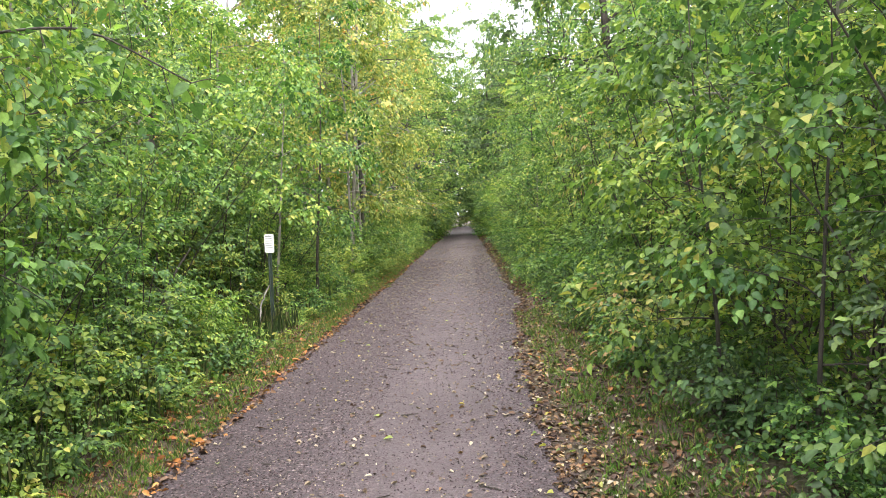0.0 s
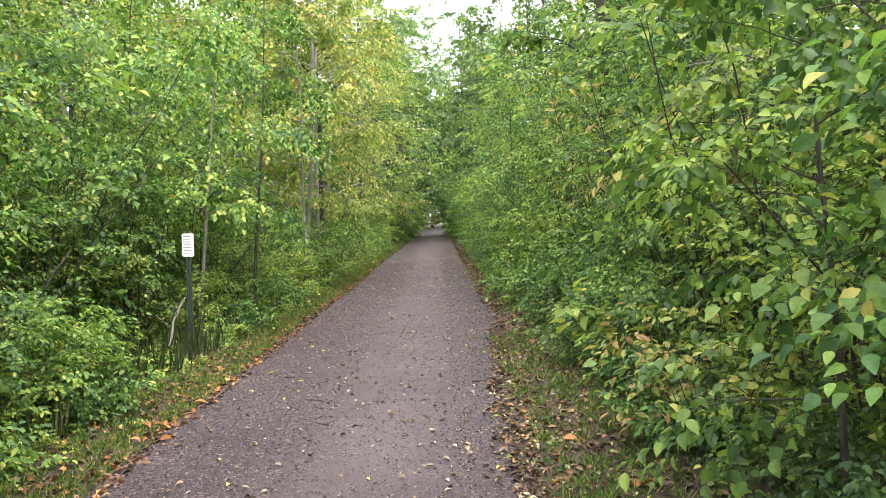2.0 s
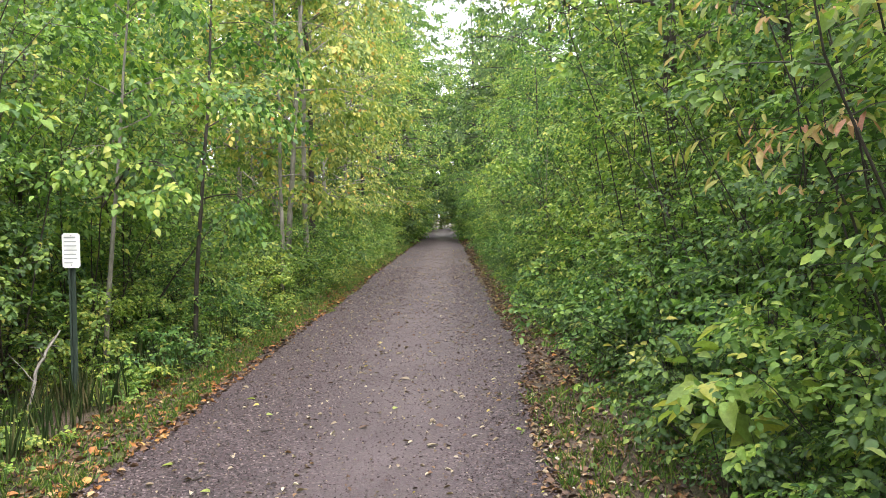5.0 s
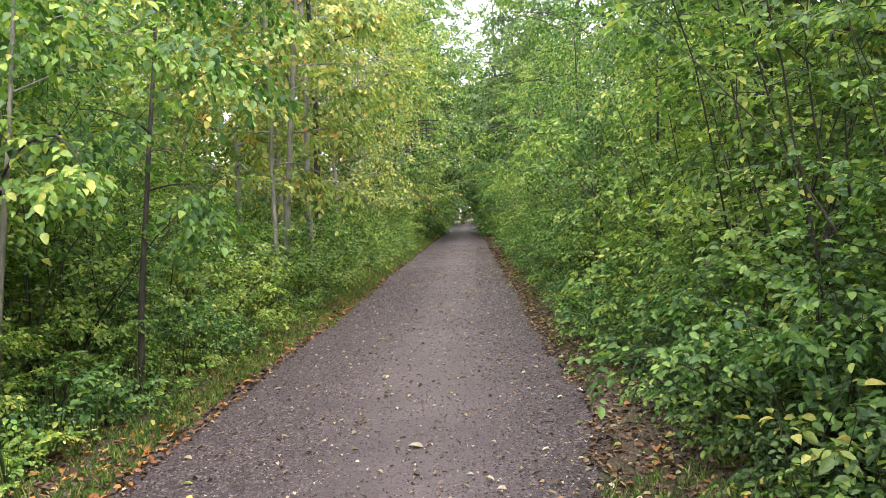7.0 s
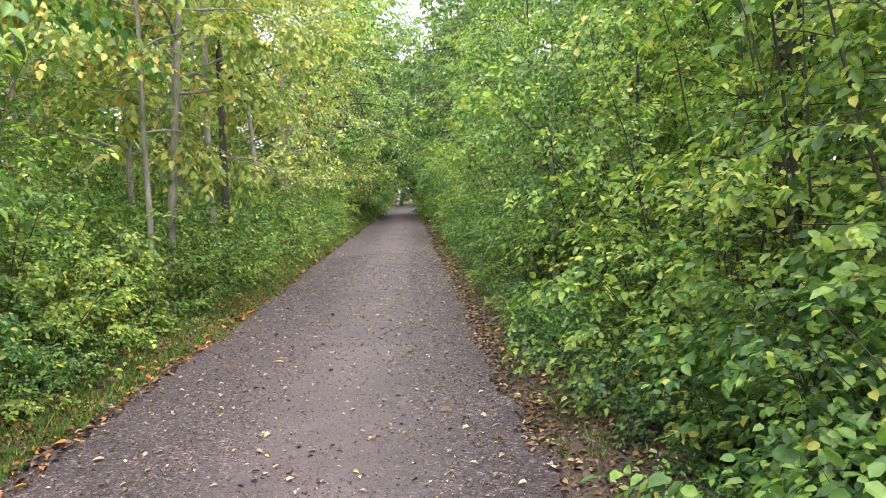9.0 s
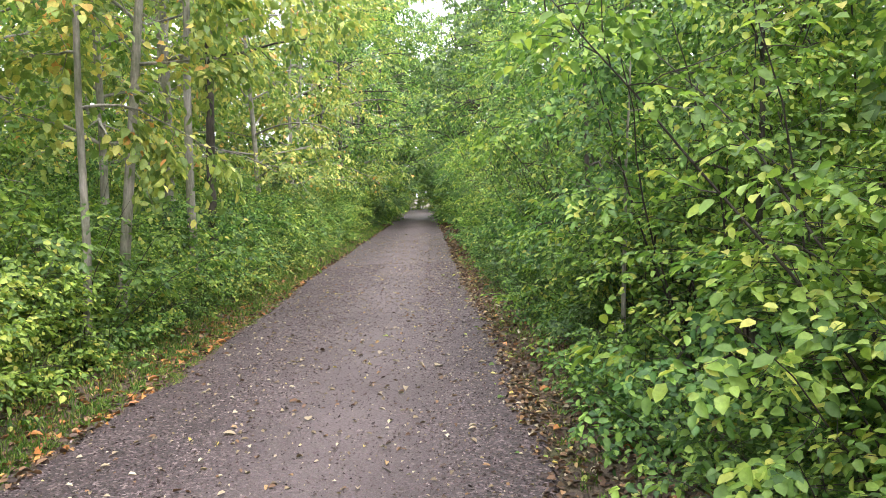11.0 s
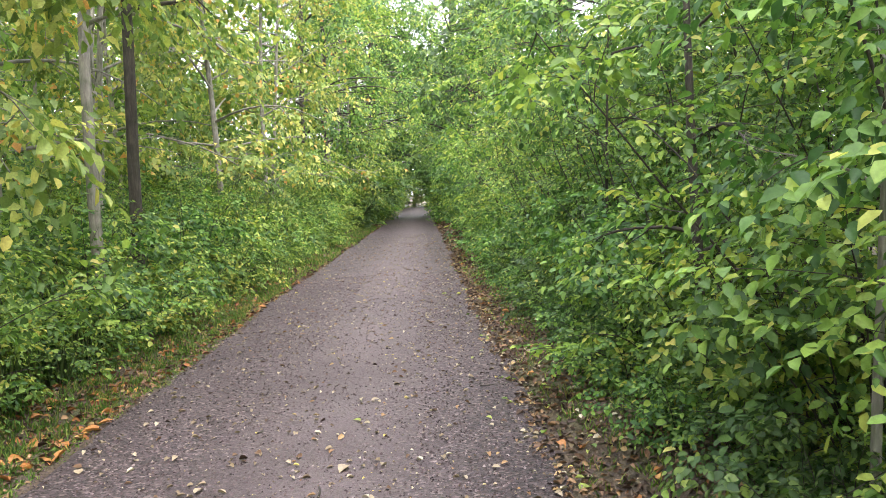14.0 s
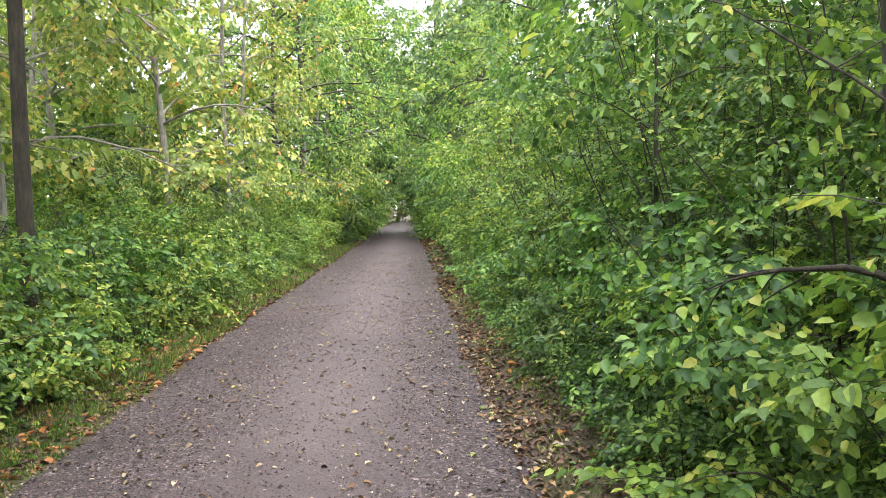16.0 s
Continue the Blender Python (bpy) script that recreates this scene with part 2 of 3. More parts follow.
class Wood:
    """Collects tapered tubes for stems and branches."""

    def __init__(self):
        self.v, self.f = [], []

    def tube(self, pts, r0, r1, sides=6):
        pts = np.asarray(pts, float)
        n = len(pts)
        t = unit(np.gradient(pts, axis=0))
        ref = np.array([0.31, 0.9, 0.11])
        base = len(self.v)
        for i in range(n):
            a = unit(np.cross(t[i], ref))
            b = np.cross(t[i], a)
            r = r0 + (r1 - r0) * i / (n - 1)
            for k in range(sides):
                w = 2 * math.pi * k / sides
                self.v.append(tuple(pts[i] + r * (a * math.cos(w) + b * math.sin(w))))
        for i in range(n - 1):
            for k in range(sides):
                j = (k + 1) % sides
                self.f.append((base + i * sides + k, base + i * sides + j, base + (i + 1) * sides + j, base + (i + 1) * sides + k))
        self.f.append(tuple(base + (n - 1) * sides + k for k in range(sides)))

    def mesh(self, name, mat):
        return mesh_from(name, self.v, self.f, mat, True)


def curve_path(rng, start, way, length, steps, sag, wander):
    """A growing shoot: bends down by sag and wanders."""
    p, d = np.array(start, float), unit(np.array(way, float))
    out = [p.copy()]
    for _ in range(steps):
        d = unit(d + rng.normal(0, wander, 3) + np.array([0, 0, -sag / steps]))
        p = p + d * length / steps
        out.append(p.copy())
    return np.array(out)


def leaves_along(rng, paths, gap, size, droop=0.25, skip=0.15, face=0.6):
    """Leaf base, axis, normal and length along each twig, in alternate pairs."""
    P, D, N = [], [], []
    for path in paths:
        seg = np.diff(path, axis=0)
        ln = np.linalg.norm(seg, axis=1)
        total = ln.sum()
        cum = np.concatenate([[0], np.cumsum(ln)])
        n = max(2, int(total * (1 - skip) / gap))
        s = total * (skip + (1 - skip) * (np.arange(n) + rng.random(n) * 0.6) / n)
        s = np.minimum(s, total * 0.999)
        i = np.clip(np.searchsorted(cum, s) - 1, 0, len(seg) - 1)
        pos = path[i] + seg[i] * ((s - cum[i]) / ln[i])[:, None]
        ax = seg[i] / ln[i][:, None]
        side = unit(np.cross(ax, [0, 0, 1.0]) + 1e-3) * np.where(np.arange(n) % 2, 1.0, -1.0)[:, None]
        d = unit(ax * 0.55 + side * 0.8 + rng.normal(0, 0.28, (n, 3)) + [0, 0, -droop])
        d[-1] = ax[-1]
        P.append(pos)
        D.append(d)
        out = pos * [1, 1, 0]
        N.append(unit(np.array([0, 0, 0.8]) + face * unit(out) + rng.normal(0, 0.33, (n, 3))))
    P, D, N = np.concatenate(P), np.concatenate(D), np.concatenate(N)
    L = size * rng.uniform(0.55, 1.25, len(P))
    return P, D, N, L


def shrub(name, seed, height, spread, stems, side_shoots, twigs, twig_len, leaf, gap, mat, bark=None, fine=True, wide=0.55, sag=0.7, label="", category="shrub", low=0.12, droop=0.25):
    """A many-stemmed shrub: arching stems, side shoots, leafy twigs."""
    rng = np.random.default_rng(seed)
    leafy, woods = [], []
    for k in range(stems):
        wood = Wood()
        woods.append(wood)
        w = 2 * math.pi * (k + rng.random() * 0.7) / stems
        out = rng.uniform(0.15, 1.0)
        way = (math.cos(w) * out * spread / height, math.sin(w) * out * spread / height, 1)
        length = height * rng.uniform(0.75, 1.15)
        start = (math.cos(w) * 0.1 * spread, math.sin(w) * 0.1 * spread, -0.05)
        path = curve_path(rng, start, way, length, 9, sag * out, 0.07)
        r = 0.0034 * height ** 0.8 + 0.0022
        wood.tube(path, r, r * 0.25, 5 if fine else 4)
        for _ in range(side_shoots):
            f = rng.uniform(low, 1.0)
            i = min(int(f * 9), 8)
            at = path[i] + (path[i + 1] - path[i]) * (f * 9 - i)
            a = rng.uniform(0, 2 * math.pi)
            dirn = np.array([math.cos(a), math.sin(a), rng.uniform(-0.1, 0.5)])
            sl = spread * rng.uniform(0.3, 0.75) * (1.1 - 0.5 * f)
            sp = curve_path(rng, at, dirn, sl, 5, 0.35, 0.12)
            if fine:
                wood.tube(sp[::2] if height < 1 else sp, r * 0.35, r * 0.12, 3)
            for _ in range(twigs):
                g = rng.uniform(0.15, 1.0)
                j = min(int(g * 5), 4)
                a2 = sp[j] + (sp[j + 1] - sp[j]) * (g * 5 - j)
                td = unit(sp[j + 1] - sp[j]) + rng.normal(0, 0.65, 3) * [1, 1, 0.35]
                leafy.append(curve_path(rng, a2, td, twig_len * rng.uniform(0.6, 1.3), 3, 0.45, 0.12))
    P, D, N, L = leaves_along(rng, leafy, gap, leaf, droop)
    keep = P[:, 2] > 0.02
    P, D, N, L = P[keep], D[keep], N[keep], L[keep]
    thing = new(name)
    if not fine:
        for w in woods[1:]:
            base = len(woods[0].v)
            woods[0].v += w.v
            woods[0].f += [tuple(i + base for i in q) for q in w.f]
        woods = woods[:1]
    for w in woods:
        st = new("stem" if fine else "branchwork", w.mesh("stem", bark or BARK_TWIG))
        st.parent = thing
    lv = new("foliage", leaf_mesh("foliage", P, D, N, L, L * wide * rng.uniform(0.85, 1.15, len(L)), mat, fine))
    lv.parent = thing
    tagged(thing, label, category)
    return thing


def tree(name, seed, height, radius, trunk_r, lean, first, limbs, twigs, leaf, gap, mat, bark, fine=False, wide=0.6, twig_len=0.5, label="", category="tree", droop=0.5, sag=0.35, twig_all=0.2, split=True):
    """A tree: tapered trunk, limbs with sub-branches, and a crown of leafy twigs."""
    rng = np.random.default_rng(seed)
    trunk, wood, leafy, woods = Wood(), Wood(), [], []
    steps = 12
    path = curve_path(rng, (0, 0, -0.15), (lean[0], lean[1], 1), height, steps, -0.1, 0.025)
    tt = np.linspace(0, 1, steps + 1)
    trunk.tube(path, trunk_r, trunk_r * 0.18, 9)
    flare = path[:3].copy()
    flare[1] = path[0] * 0.6 + path[1] * 0.4
    flare[2] = path[0] * 0.3 + path[1] * 0.7
    trunk.tube(flare, trunk_r * 1.5, trunk_r * 0.95, 9)
    for k in range(limbs):
        f = first + (1 - first) * (k + rng.random()) / limbs
        i = min(int(f * steps), steps - 1)
        at = path[i] + (path[i + 1] - path[i]) * (f * steps - i)
        a = k * 2.4 + rng.uniform(-0.5, 0.5)
        reach = radius * (0.45 + 0.75 * math.sin(math.pi * min(1, (f - first) / (1 - first) * 0.8 + 0.2))) * rng.uniform(0.7, 1.15)
        if split and reach > 0:
            wood = Wood()
        if not woods or split:
            woods.append(wood)
        limb = curve_path(rng, at, (math.cos(a), math.sin(a), rng.uniform(0.25, 0.8)), reach, 7, sag * 1.6, 0.1)
        r = trunk_r * (1 - 0.75 * f) * 0.5
        wood.tube(limb, r, r * 0.15, 5)
        for s in range(5):
            g = rng.uniform(0.25, 1)
            j = min(int(g * 7), 6)
            b0 = limb[j]
            bd = unit(limb[j + 1] - limb[j]) + rng.normal(0, 0.6, 3)
            br = curve_path(rng, b0, bd, reach * rng.uniform(0.25, 0.5), 5, sag, 0.12)
            if split:
                wood.tube(br, r * 0.35, r * 0.08, 3)
            for _ in range(twigs):
                g2 = rng.uniform(twig_all, 1)
                j2 = min(int(g2 * 5), 4)
                td = unit(br[j2 + 1] - br[j2]) + rng.normal(0, 0.7, 3) * [1, 1, 0.5]
                leafy.append(curve_path(rng, br[j2], td, twig_len * rng.uniform(0.6, 1.3), 3, 0.6, 0.12))
    P, D, N, L = leaves_along(rng, leafy, gap, leaf, droop)
    thing = new(name)
    for nm, me in (("trunk", trunk.mesh("trunk", bark)), *[("limb" if split else "branchwork", w.mesh("limb", bark)) for w in woods],
                   ("crown", leaf_mesh("crown", P, D, N, L, L * wide * rng.uniform(0.85, 1.15, len(L)), mat, fine))):
        o = new(nm, me)
        o.parent = thing
    tagged(thing, label, category)
    return thing


# ---- ground and trail ----
def ground_z(x, y):
    """Level along the way, with a slight fall across it towards the left."""
    return -0.15 + 0.035 * min(max(x, -3.2), 2.0) - 0.004 * min(max(y - 25.0, 0.0), 50.0)


def bank(x):
    """Verge and forest floor beside the trail."""
    if x < -2.25:
        return 0.05 * min(1, (-2.25 - x) / 0.5) - 0.10 * min(1, max(0, (-3.0 - x) / 3))
    if x > 0.9:
        return 0.07 * min(1, (x - 0.9) / 0.6) - 0.15 * min(1, max(0, (x - 1.7) / 3))
    return 0.0


def floor_at(x, y):
    n = noise.noise((x * 0.9, y * 0.9, 3.1)) * 0.035 + noise.noise((x * 4, y * 4, 7.7)) * 0.012
    out = min(1.0, max(0.0, max(-2.35 - x, x - 0.85)) / 0.4)
    return ground_z(x, y) - 0.03 + bank(x) + n * out + 0.03 * out


def build_ground():
    xs = [-2500, -600, -150, -60, -30, -20] + list(np.arange(-14, -4, 0.5)) + list(np.arange(-4, 4, 0.12)) + list(np.arange(4, 14.1, 0.5)) + [20, 30, 60, 150, 600, 2500]
    ys = [-2500, -500, -100, -40] + list(np.arange(-16, 45, 0.2)) + list(np.arange(45, 130, 2.0)) + [160, 300, 800, 2500]
    verts = [(float(x), float(y), floor_at(float(x), float(y))) for y in ys for x in xs]
    nx = len(xs)
    faces = [(j * nx + i, j * nx + i + 1, (j + 1) * nx + i + 1, (j + 1) * nx + i) for j in range(len(ys) - 1) for i in range(nx - 1)]
    tagged(new("ground", mesh_from("ground", verts, faces, SOIL, True)), "dark damp forest soil under shrubs and trees", "ground", kind="structure")


def fade(v, a, b):
    u = min(1.0, max(0.0, (v - a) / (b - a)))
    return u * u * (3 - 2 * u)


def trail_left(y):
    return -2.3 + 0.26 * fade(y, 16, 20) - 0.14 * fade(y, 24, 27) + 0.10 * noise.noise((y * 0.45, 0.2, 1.0)) + 0.09 * noise.noise((y * 2.3, 0.7, 2.0)) + 0.04 * noise.noise((y * 9.0, 0.7, 4.0))


def trail_right(y):
    return 0.62 + 0.36 * fade(y, 9.5, 13.5) + 0.12 * noise.noise((y * 0.45, 5.2, 1.0)) + 0.11 * noise.noise((y * 2.3, 3.7, 2.0)) + 0.05 * noise.noise((y * 9.0, 3.7, 4.0))


def trail_z(x, y):
    u = (x + 0.7) / 1.6
    return ground_z(x, y) + 0.012 * (1 - u * u) - 0.006 + 0.006 * noise.noise((x * 1.3, y * 1.3, 0.0)) + 0.0035 * noise.noise((x * 9, y * 9, 0.0))


def build_trail():
    ys = list(np.arange(-18, 44, 0.06)) + list(np.arange(44, 128, 1.0))
    k = 44
    verts, faces = [], []
    for y in ys:
        a, b = trail_left(y), trail_right(y)
        for i in range(k + 1):
            x = a + (b - a) * i / k
            z = trail_z(x, y)
            if i in (0, k):
                z -= 0.05
            verts.append((x, float(y), z))
    for j in range(len(ys) - 1):
        for i in range(k):
            a = j * (k + 1) + i
            faces.append((a, a + 1, a + k + 2, a + k + 1))
    tagged(new("trail", mesh_from("trail", verts, faces, TRAIL, True)), "damp purple-grey crushed stone footpath with a paler trodden middle", "path", kind="structure")


build_ground()
build_trail()


def leaf_field(name, seed, n, spot, size, mat, label, category, flat=0.25, fine=True, wide=0.6, curl=0.5, lift=0.012):
    """Fallen leaves lying on the ground: spot gives each its place."""
    rng = np.random.default_rng(seed)
    P = np.array([spot(rng) for _ in range(n)])
    a = rng.uniform(0, 2 * math.pi, n)
    D = np.stack([np.cos(a), np.sin(a), rng.normal(0, flat * 0.6, n)], 1)
    N = unit(np.array([0, 0, 1.0]) + rng.normal(0, flat, (n, 3)))
    L = size * rng.uniform(0.5, 1.4, n)
    P[:, 2] += lift * rng.random(n) + 0.006
    ob = new(name, leaf_mesh(name, P, D, N, L, L * wide * rng.uniform(0.7, 1.2, n), mat, fine, curl))
    return tagged(ob, label, category, kind="stuff")


def verge_spot(x0, x1, y0, y1, power=1.0):
    def f(rng):
        x = x0 + (x1 - x0) * rng.random() ** power
        y = rng.uniform(y0, y1)
        on = trail_left(y) < x < trail_right(y)
        return (x, y, trail_z(x, y) if on else floor_at(x, y))
    return f


def right_spot(w0, w1, y0, y1, power=1.0):
    """A place so far beyond the trail's right-hand edge."""
    def f(rng):
        y = rng.uniform(y0, y1)
        x = trail_right(y) + w0 + (w1 - w0) * rng.random() ** power
        return (x, y, trail_z(x, y) if x < trail_right(y) else floor_at(x, y))
    return f


# ---- planting ----
lay = random.Random(11)

SHRUBS = [
    shrub("shrub", 1, 3.2, 1.35, 9, 12, 8, 0.28, 0.052, 0.03, GREEN, low=0.03, wide=0.62, label="dense green shrub with oval leaves beside the path"),
    shrub("shrub", 2, 3.5, 1.3, 9, 12, 8, 0.28, 0.056, 0.031, GREEN, low=0.03, wide=0.66, label="dense green shrub with broad leaves beside the path"),
    shrub("shrub", 3, 3.1, 1.45, 9, 12, 8, 0.28, 0.054, 0.031, LIME, low=0.03, wide=0.62, label="bright yellow-green arching shrub beside the path"),
    shrub("shrub", 4, 3.5, 1.35, 9, 12, 8, 0.28, 0.054, 0.031, DARK, low=0.03, wide=0.6, label="dark green leafy shrub in the shade"),
    shrub("shrub", 5, 3.4, 1.35, 9, 13, 8, 0.28, 0.052, 0.03, GREEN, low=0.03, wide=0.56, label="fine-leaved green shrub beside the path"),
]
LOW = [
    shrub("low_shrub", 11, 0.7, 0.55, 9, 8, 5, 0.16, 0.05, 0.028, GREEN, wide=0.64, label="low green bramble at the path's edge", category="undergrowth", sag=1.0, low=0.03),
    # Same low weeds in a darker leaf colour that stands in for hedge shade.
    shrub("low_shrub", 17, 0.7, 0.55, 9, 8, 5, 0.16, 0.05, 0.028, DARK, wide=0.64, label="low weeds under the hedge, leaves coloured darker for the shade", category="undergrowth", sag=1.0, low=0.03),
    shrub("low_shrub", 12, 0.6, 0.6, 9, 8, 5, 0.16, 0.052, 0.028, LIME, wide=0.66, label="low yellow-green weeds at the path's edge", category="undergrowth", sag=1.0, low=0.03),
]
MID = [
    shrub("bush", 13, 1.35, 0.85, 10, 10, 7, 0.22, 0.056, 0.03, GREEN, wide=0.64, label="rounded green bush along the verge", category="shrub", sag=0.9, low=0.03),
    shrub("bush", 14, 1.25, 0.9, 10, 10, 7, 0.22, 0.056, 0.03, LIME, wide=0.64, label="rounded bright green bush along the verge", category="shrub", sag=0.9, low=0.03),
]
BACK = [
    shrub("back_shrub", 15, 4.8, 1.9, 9, 11, 7, 0.45, 0.12, 0.06, GREEN, fine=False, wide=0.65, low=0.08, label="tall green shrub at the back of the hedge", category="shrub"),
    shrub("back_shrub", 16, 5.0, 1.9, 9, 11, 7, 0.45, 0.12, 0.06, LIME, fine=False, wide=0.65, low=0.08, label="tall light green shrub at the back of the hedge", category="shrub"),
]
FAR = [
    shrub("far_shrub", 21, 3.8, 1.7, 9, 9, 7, 0.42, 0.14, 0.07, GREEN, fine=False, wide=0.65, low=0.03, label="tall green shrub far along the path", category="shrub"),
    shrub("far_shrub", 22, 4.0, 1.7, 9, 9, 7, 0.42, 0.14, 0.07, LIME, fine=False, wide=0.65, low=0.03, label="tall yellow-green shrub far along the path", category="shrub"),
    shrub("far_shrub", 23, 4.0, 1.8, 9, 9, 7, 0.42, 0.14, 0.07, DARK, fine=False, wide=0.65, low=0.03, label="tall dark green shrub far along the path", category="shrub"),
]
SAPLING = [
    tree("sapling", 31, 5.5, 1.3, 0.026, (0.03, 0.02), 0.22, 18, 8, 0.078, 0.05, GREEN, BARK_DARK, fine=True, label="slender green sapling in the hedge", category="sapling"),
    tree("sapling", 32, 6.0, 1.4, 0.028, (-0.03, 0.03), 0.25, 18, 8, 0.078, 0.05, LIME, BARK_DARK, fine=True, label="slender yellow-green sapling in the hedge", category="sapling"),
]
TREES = [
    tree("tree", 41, 13, 3.2, 0.085, (0.02, 0.01), 0.17, 28, 12, 0.14, 0.075, YELLOW, BARK_GREY, wide=0.7, label="tall slim tree with grey bark and yellowing leaves"),
    tree("tree", 42, 15, 3.4, 0.11, (-0.03, 0.02), 0.18, 28, 12, 0.14, 0.075, GREEN, BARK_DARK, wide=0.7, label="tall green broadleaf tree with dark bark"),
    tree("tree", 43, 16, 5.0, 0.15, (0.02, -0.02), 0.12, 34, 10, 0.26, 0.1, DARK, BARK_DARK, wide=0.7, split=False, label="tall dark green tree further along the path"),
    tree("tree", 44, 12, 3.2, 0.085, (0.03, -0.02), 0.16, 28, 12, 0.14, 0.075, LIME, BARK_GREY, wide=0.7, label="tall tree with light green leaves"),
]
WOOD = [
    tree("woodland_tree", 51, 14, 4.6, 0.12, (0.02, 0.01), 0.06, 28, 8, 0.34, 0.12, LIME, BARK_GREY, wide=0.7, split=False, label="light green tree deep in the wood", category="tree"),
    tree("woodland_tree", 52, 15, 4.6, 0.13, (-0.02, 0.02), 0.06, 28, 8, 0.34, 0.12, GREEN, BARK_DARK, wide=0.7, split=False, label="green tree deep in the wood", category="tree"),
    tree("woodland_tree", 53, 14, 4.6, 0.12, (-0.02, -0.02), 0.06, 28, 8, 0.34, 0.12, YELLOW, BARK_GREY, wide=0.7, split=False, label="yellowing tree deep in the wood", category="tree"),
]
used = set()


def put(kinds, k, x, y, scale, turn=None, lean=(0, 0), group=""):
    th = kinds[k % len(kinds)]
    turn = lay.uniform(0, 360) if turn is None else turn
    if th.name not in used:
        used.add(th.name)
        th.matrix_basis = pose(x, y, floor_at(x, y) - 0.02, lean[0], lean[1], turn) @ Matrix.Scale(scale, 4)
        if group:
            th["group"] = group
        return th
    m = pose(x, y, floor_at(x, y) - 0.02, lean[0], lean[1], turn)
    made = th.copy()
    made.matrix_basis = m @ Matrix.Scale(scale, 4)
    scene.collection.objects.link(made)
    for c in th.children:
        d = c.copy()
        d.parent = made
        scene.collection.objects.link(d)
    if group:
        made["group"] = group
    return made


# right-hand hedge
def row(kinds, picks, x, wobble, y0, y1, gap, scale, group):
    y = y0
    while y < y1:
        place = (lay.choice(picks), x + lay.uniform(-wobble, wobble), y, lay.uniform(*scale))
        k, px, py, size = place
        # clear space in front of the sign, and a hollow under the hedge
        at_sign = -5 < x < -3.4 and 8.9 < y < 12.3
        if at_sign and kinds is SHRUBS:
            px -= 0.8
        if kinds is SHRUBS and x > 0 and 19.2 < y < 20.7:
            px += 0.6
        if not ((kinds is MID and (at_sign or (x > 0 and 16.2 < y < 18.0))) or (kinds is LOW and x < 0 and 11.3 < y < 12.2)):
            put(kinds, k, px, py, size, group=group)
        y += lay.uniform(0.8, 1.2) * gap


row(SHRUBS, [0, 2, 4, 1, 2, 4, 0, 3, 1, 2], 2.5, 0.15, -5, 17, 1.2, (0.85, 1.15), "hedge shrubs")
row(SHRUBS, [0, 2, 4, 1, 2, 4, 0, 2], 2.5, 0.15, 17.6, 34, 1.2, (0.85, 1.15), "hedge shrubs")
row(BACK, [0, 1, 1], 4.9, 0.4, -7, 36, 1.6, (0.9, 1.15), "hedge shrubs")
row(LOW, [0, 0, 1], 1.66, 0.13, 7, 34, 0.5, (0.6, 1.05), "verge undergrowth")
row(SAPLING, [0, 0, 1], 3.9, 0.5, -4, 34, 2.6, (0.9, 1.25), "hedge saplings")
# left-hand hedge
row(SHRUBS, [0, 2, 1, 2, 4], -3.95, 0.2, -5, 17, 1.15, (0.75, 1.1), "hedge shrubs")
row(BACK, [0, 1, 1], -5.6, 0.4, -7, 18, 1.6, (0.8, 1.0), "hedge shrubs")
row(LOW, [0, 2, 2, 2], -3.08, 0.12, 0.5, 17, 0.8, (0.5, 0.85), "verge undergrowth")
row(MID, [0, 1, 1], -3.6, 0.15, 0, 17, 1.5, (0.7, 1.0), "verge bushes")
row(LOW, [1, 0, 0], 1.85, 0.15, 1.5, 8, 0.55, (0.6, 1.0), "verge undergrowth")
row(MID, [0, 0, 0, 1], 2.12, 0.12, 8.2, 34, 0.85, (0.75, 1.15), "verge bushes")
row(LOW, [0, 2, 2], -3.15, 0.15, -3, 18, 0.7, (0.7, 1.1), "verge undergrowth")
row(LOW, [0, 2, 2], -3.15, 0.12, 18, 42, 0.8, (0.7, 1.1), "verge undergrowth")
row(MID, [0, 1, 1], -3.45, 0.18, 17.5, 42, 0.85, (0.65, 1.35), "verge bushes")
row(MID, [0, 1, 1], -4.6, 0.3, 18, 36, 0.9, (1.1, 1.6), "verge bushes")
row(SHRUBS, [0, 2, 4, 2], -4.15, 0.2, 28.5, 42, 1.2, (0.6, 0.9), "hedge shrubs")
row(BACK, [1, 1, 0], -6.2, 0.5, 18, 38, 1.6, (0.4, 0.6), "hedge shrubs")
row(BACK, [0, 1, 1], -8.2, 0.6, 18, 40, 1.7, (0.6, 1.0), "hedge shrubs")
row(SAPLING, [0, 1, 1], -5.0, 0.5, -4, 17, 2.2, (0.8, 1.1), "hedge saplings")
# far hedges: lighter leaf mixes, mostly on the left, stand in for haze
row(FAR, [0, 1, 2], 2.6, 0.25, 34, 54, 1.6, (0.85, 1.15), "far hedge")
row(FAR, [0, 1, 1], -3.8, 0.2, 41, 54, 1.5, (0.65, 0.95), "far hedge")
row(FAR, [0, 2], 5.4, 0.5, 36, 75, 2.4, (1.2, 1.6), "far hedge")
row(FAR, [0, 2], -6.4, 0.5, 38, 75, 2.4, (1.1, 1.5), "far hedge")
row(FAR, [0, 2, 1], 2.35, 0.15, 54, 76, 1.8, (1.1, 1.4), "far hedge")
row(FAR, [0, 1, 2], -3.4, 0.15, 54, 76, 1.8, (1.1, 1.4), "far hedge")
row(FAR, [0, 1, 1], 2.7, 0.3, 76, 118, 2.6, (1.0, 1.4), "far hedge")
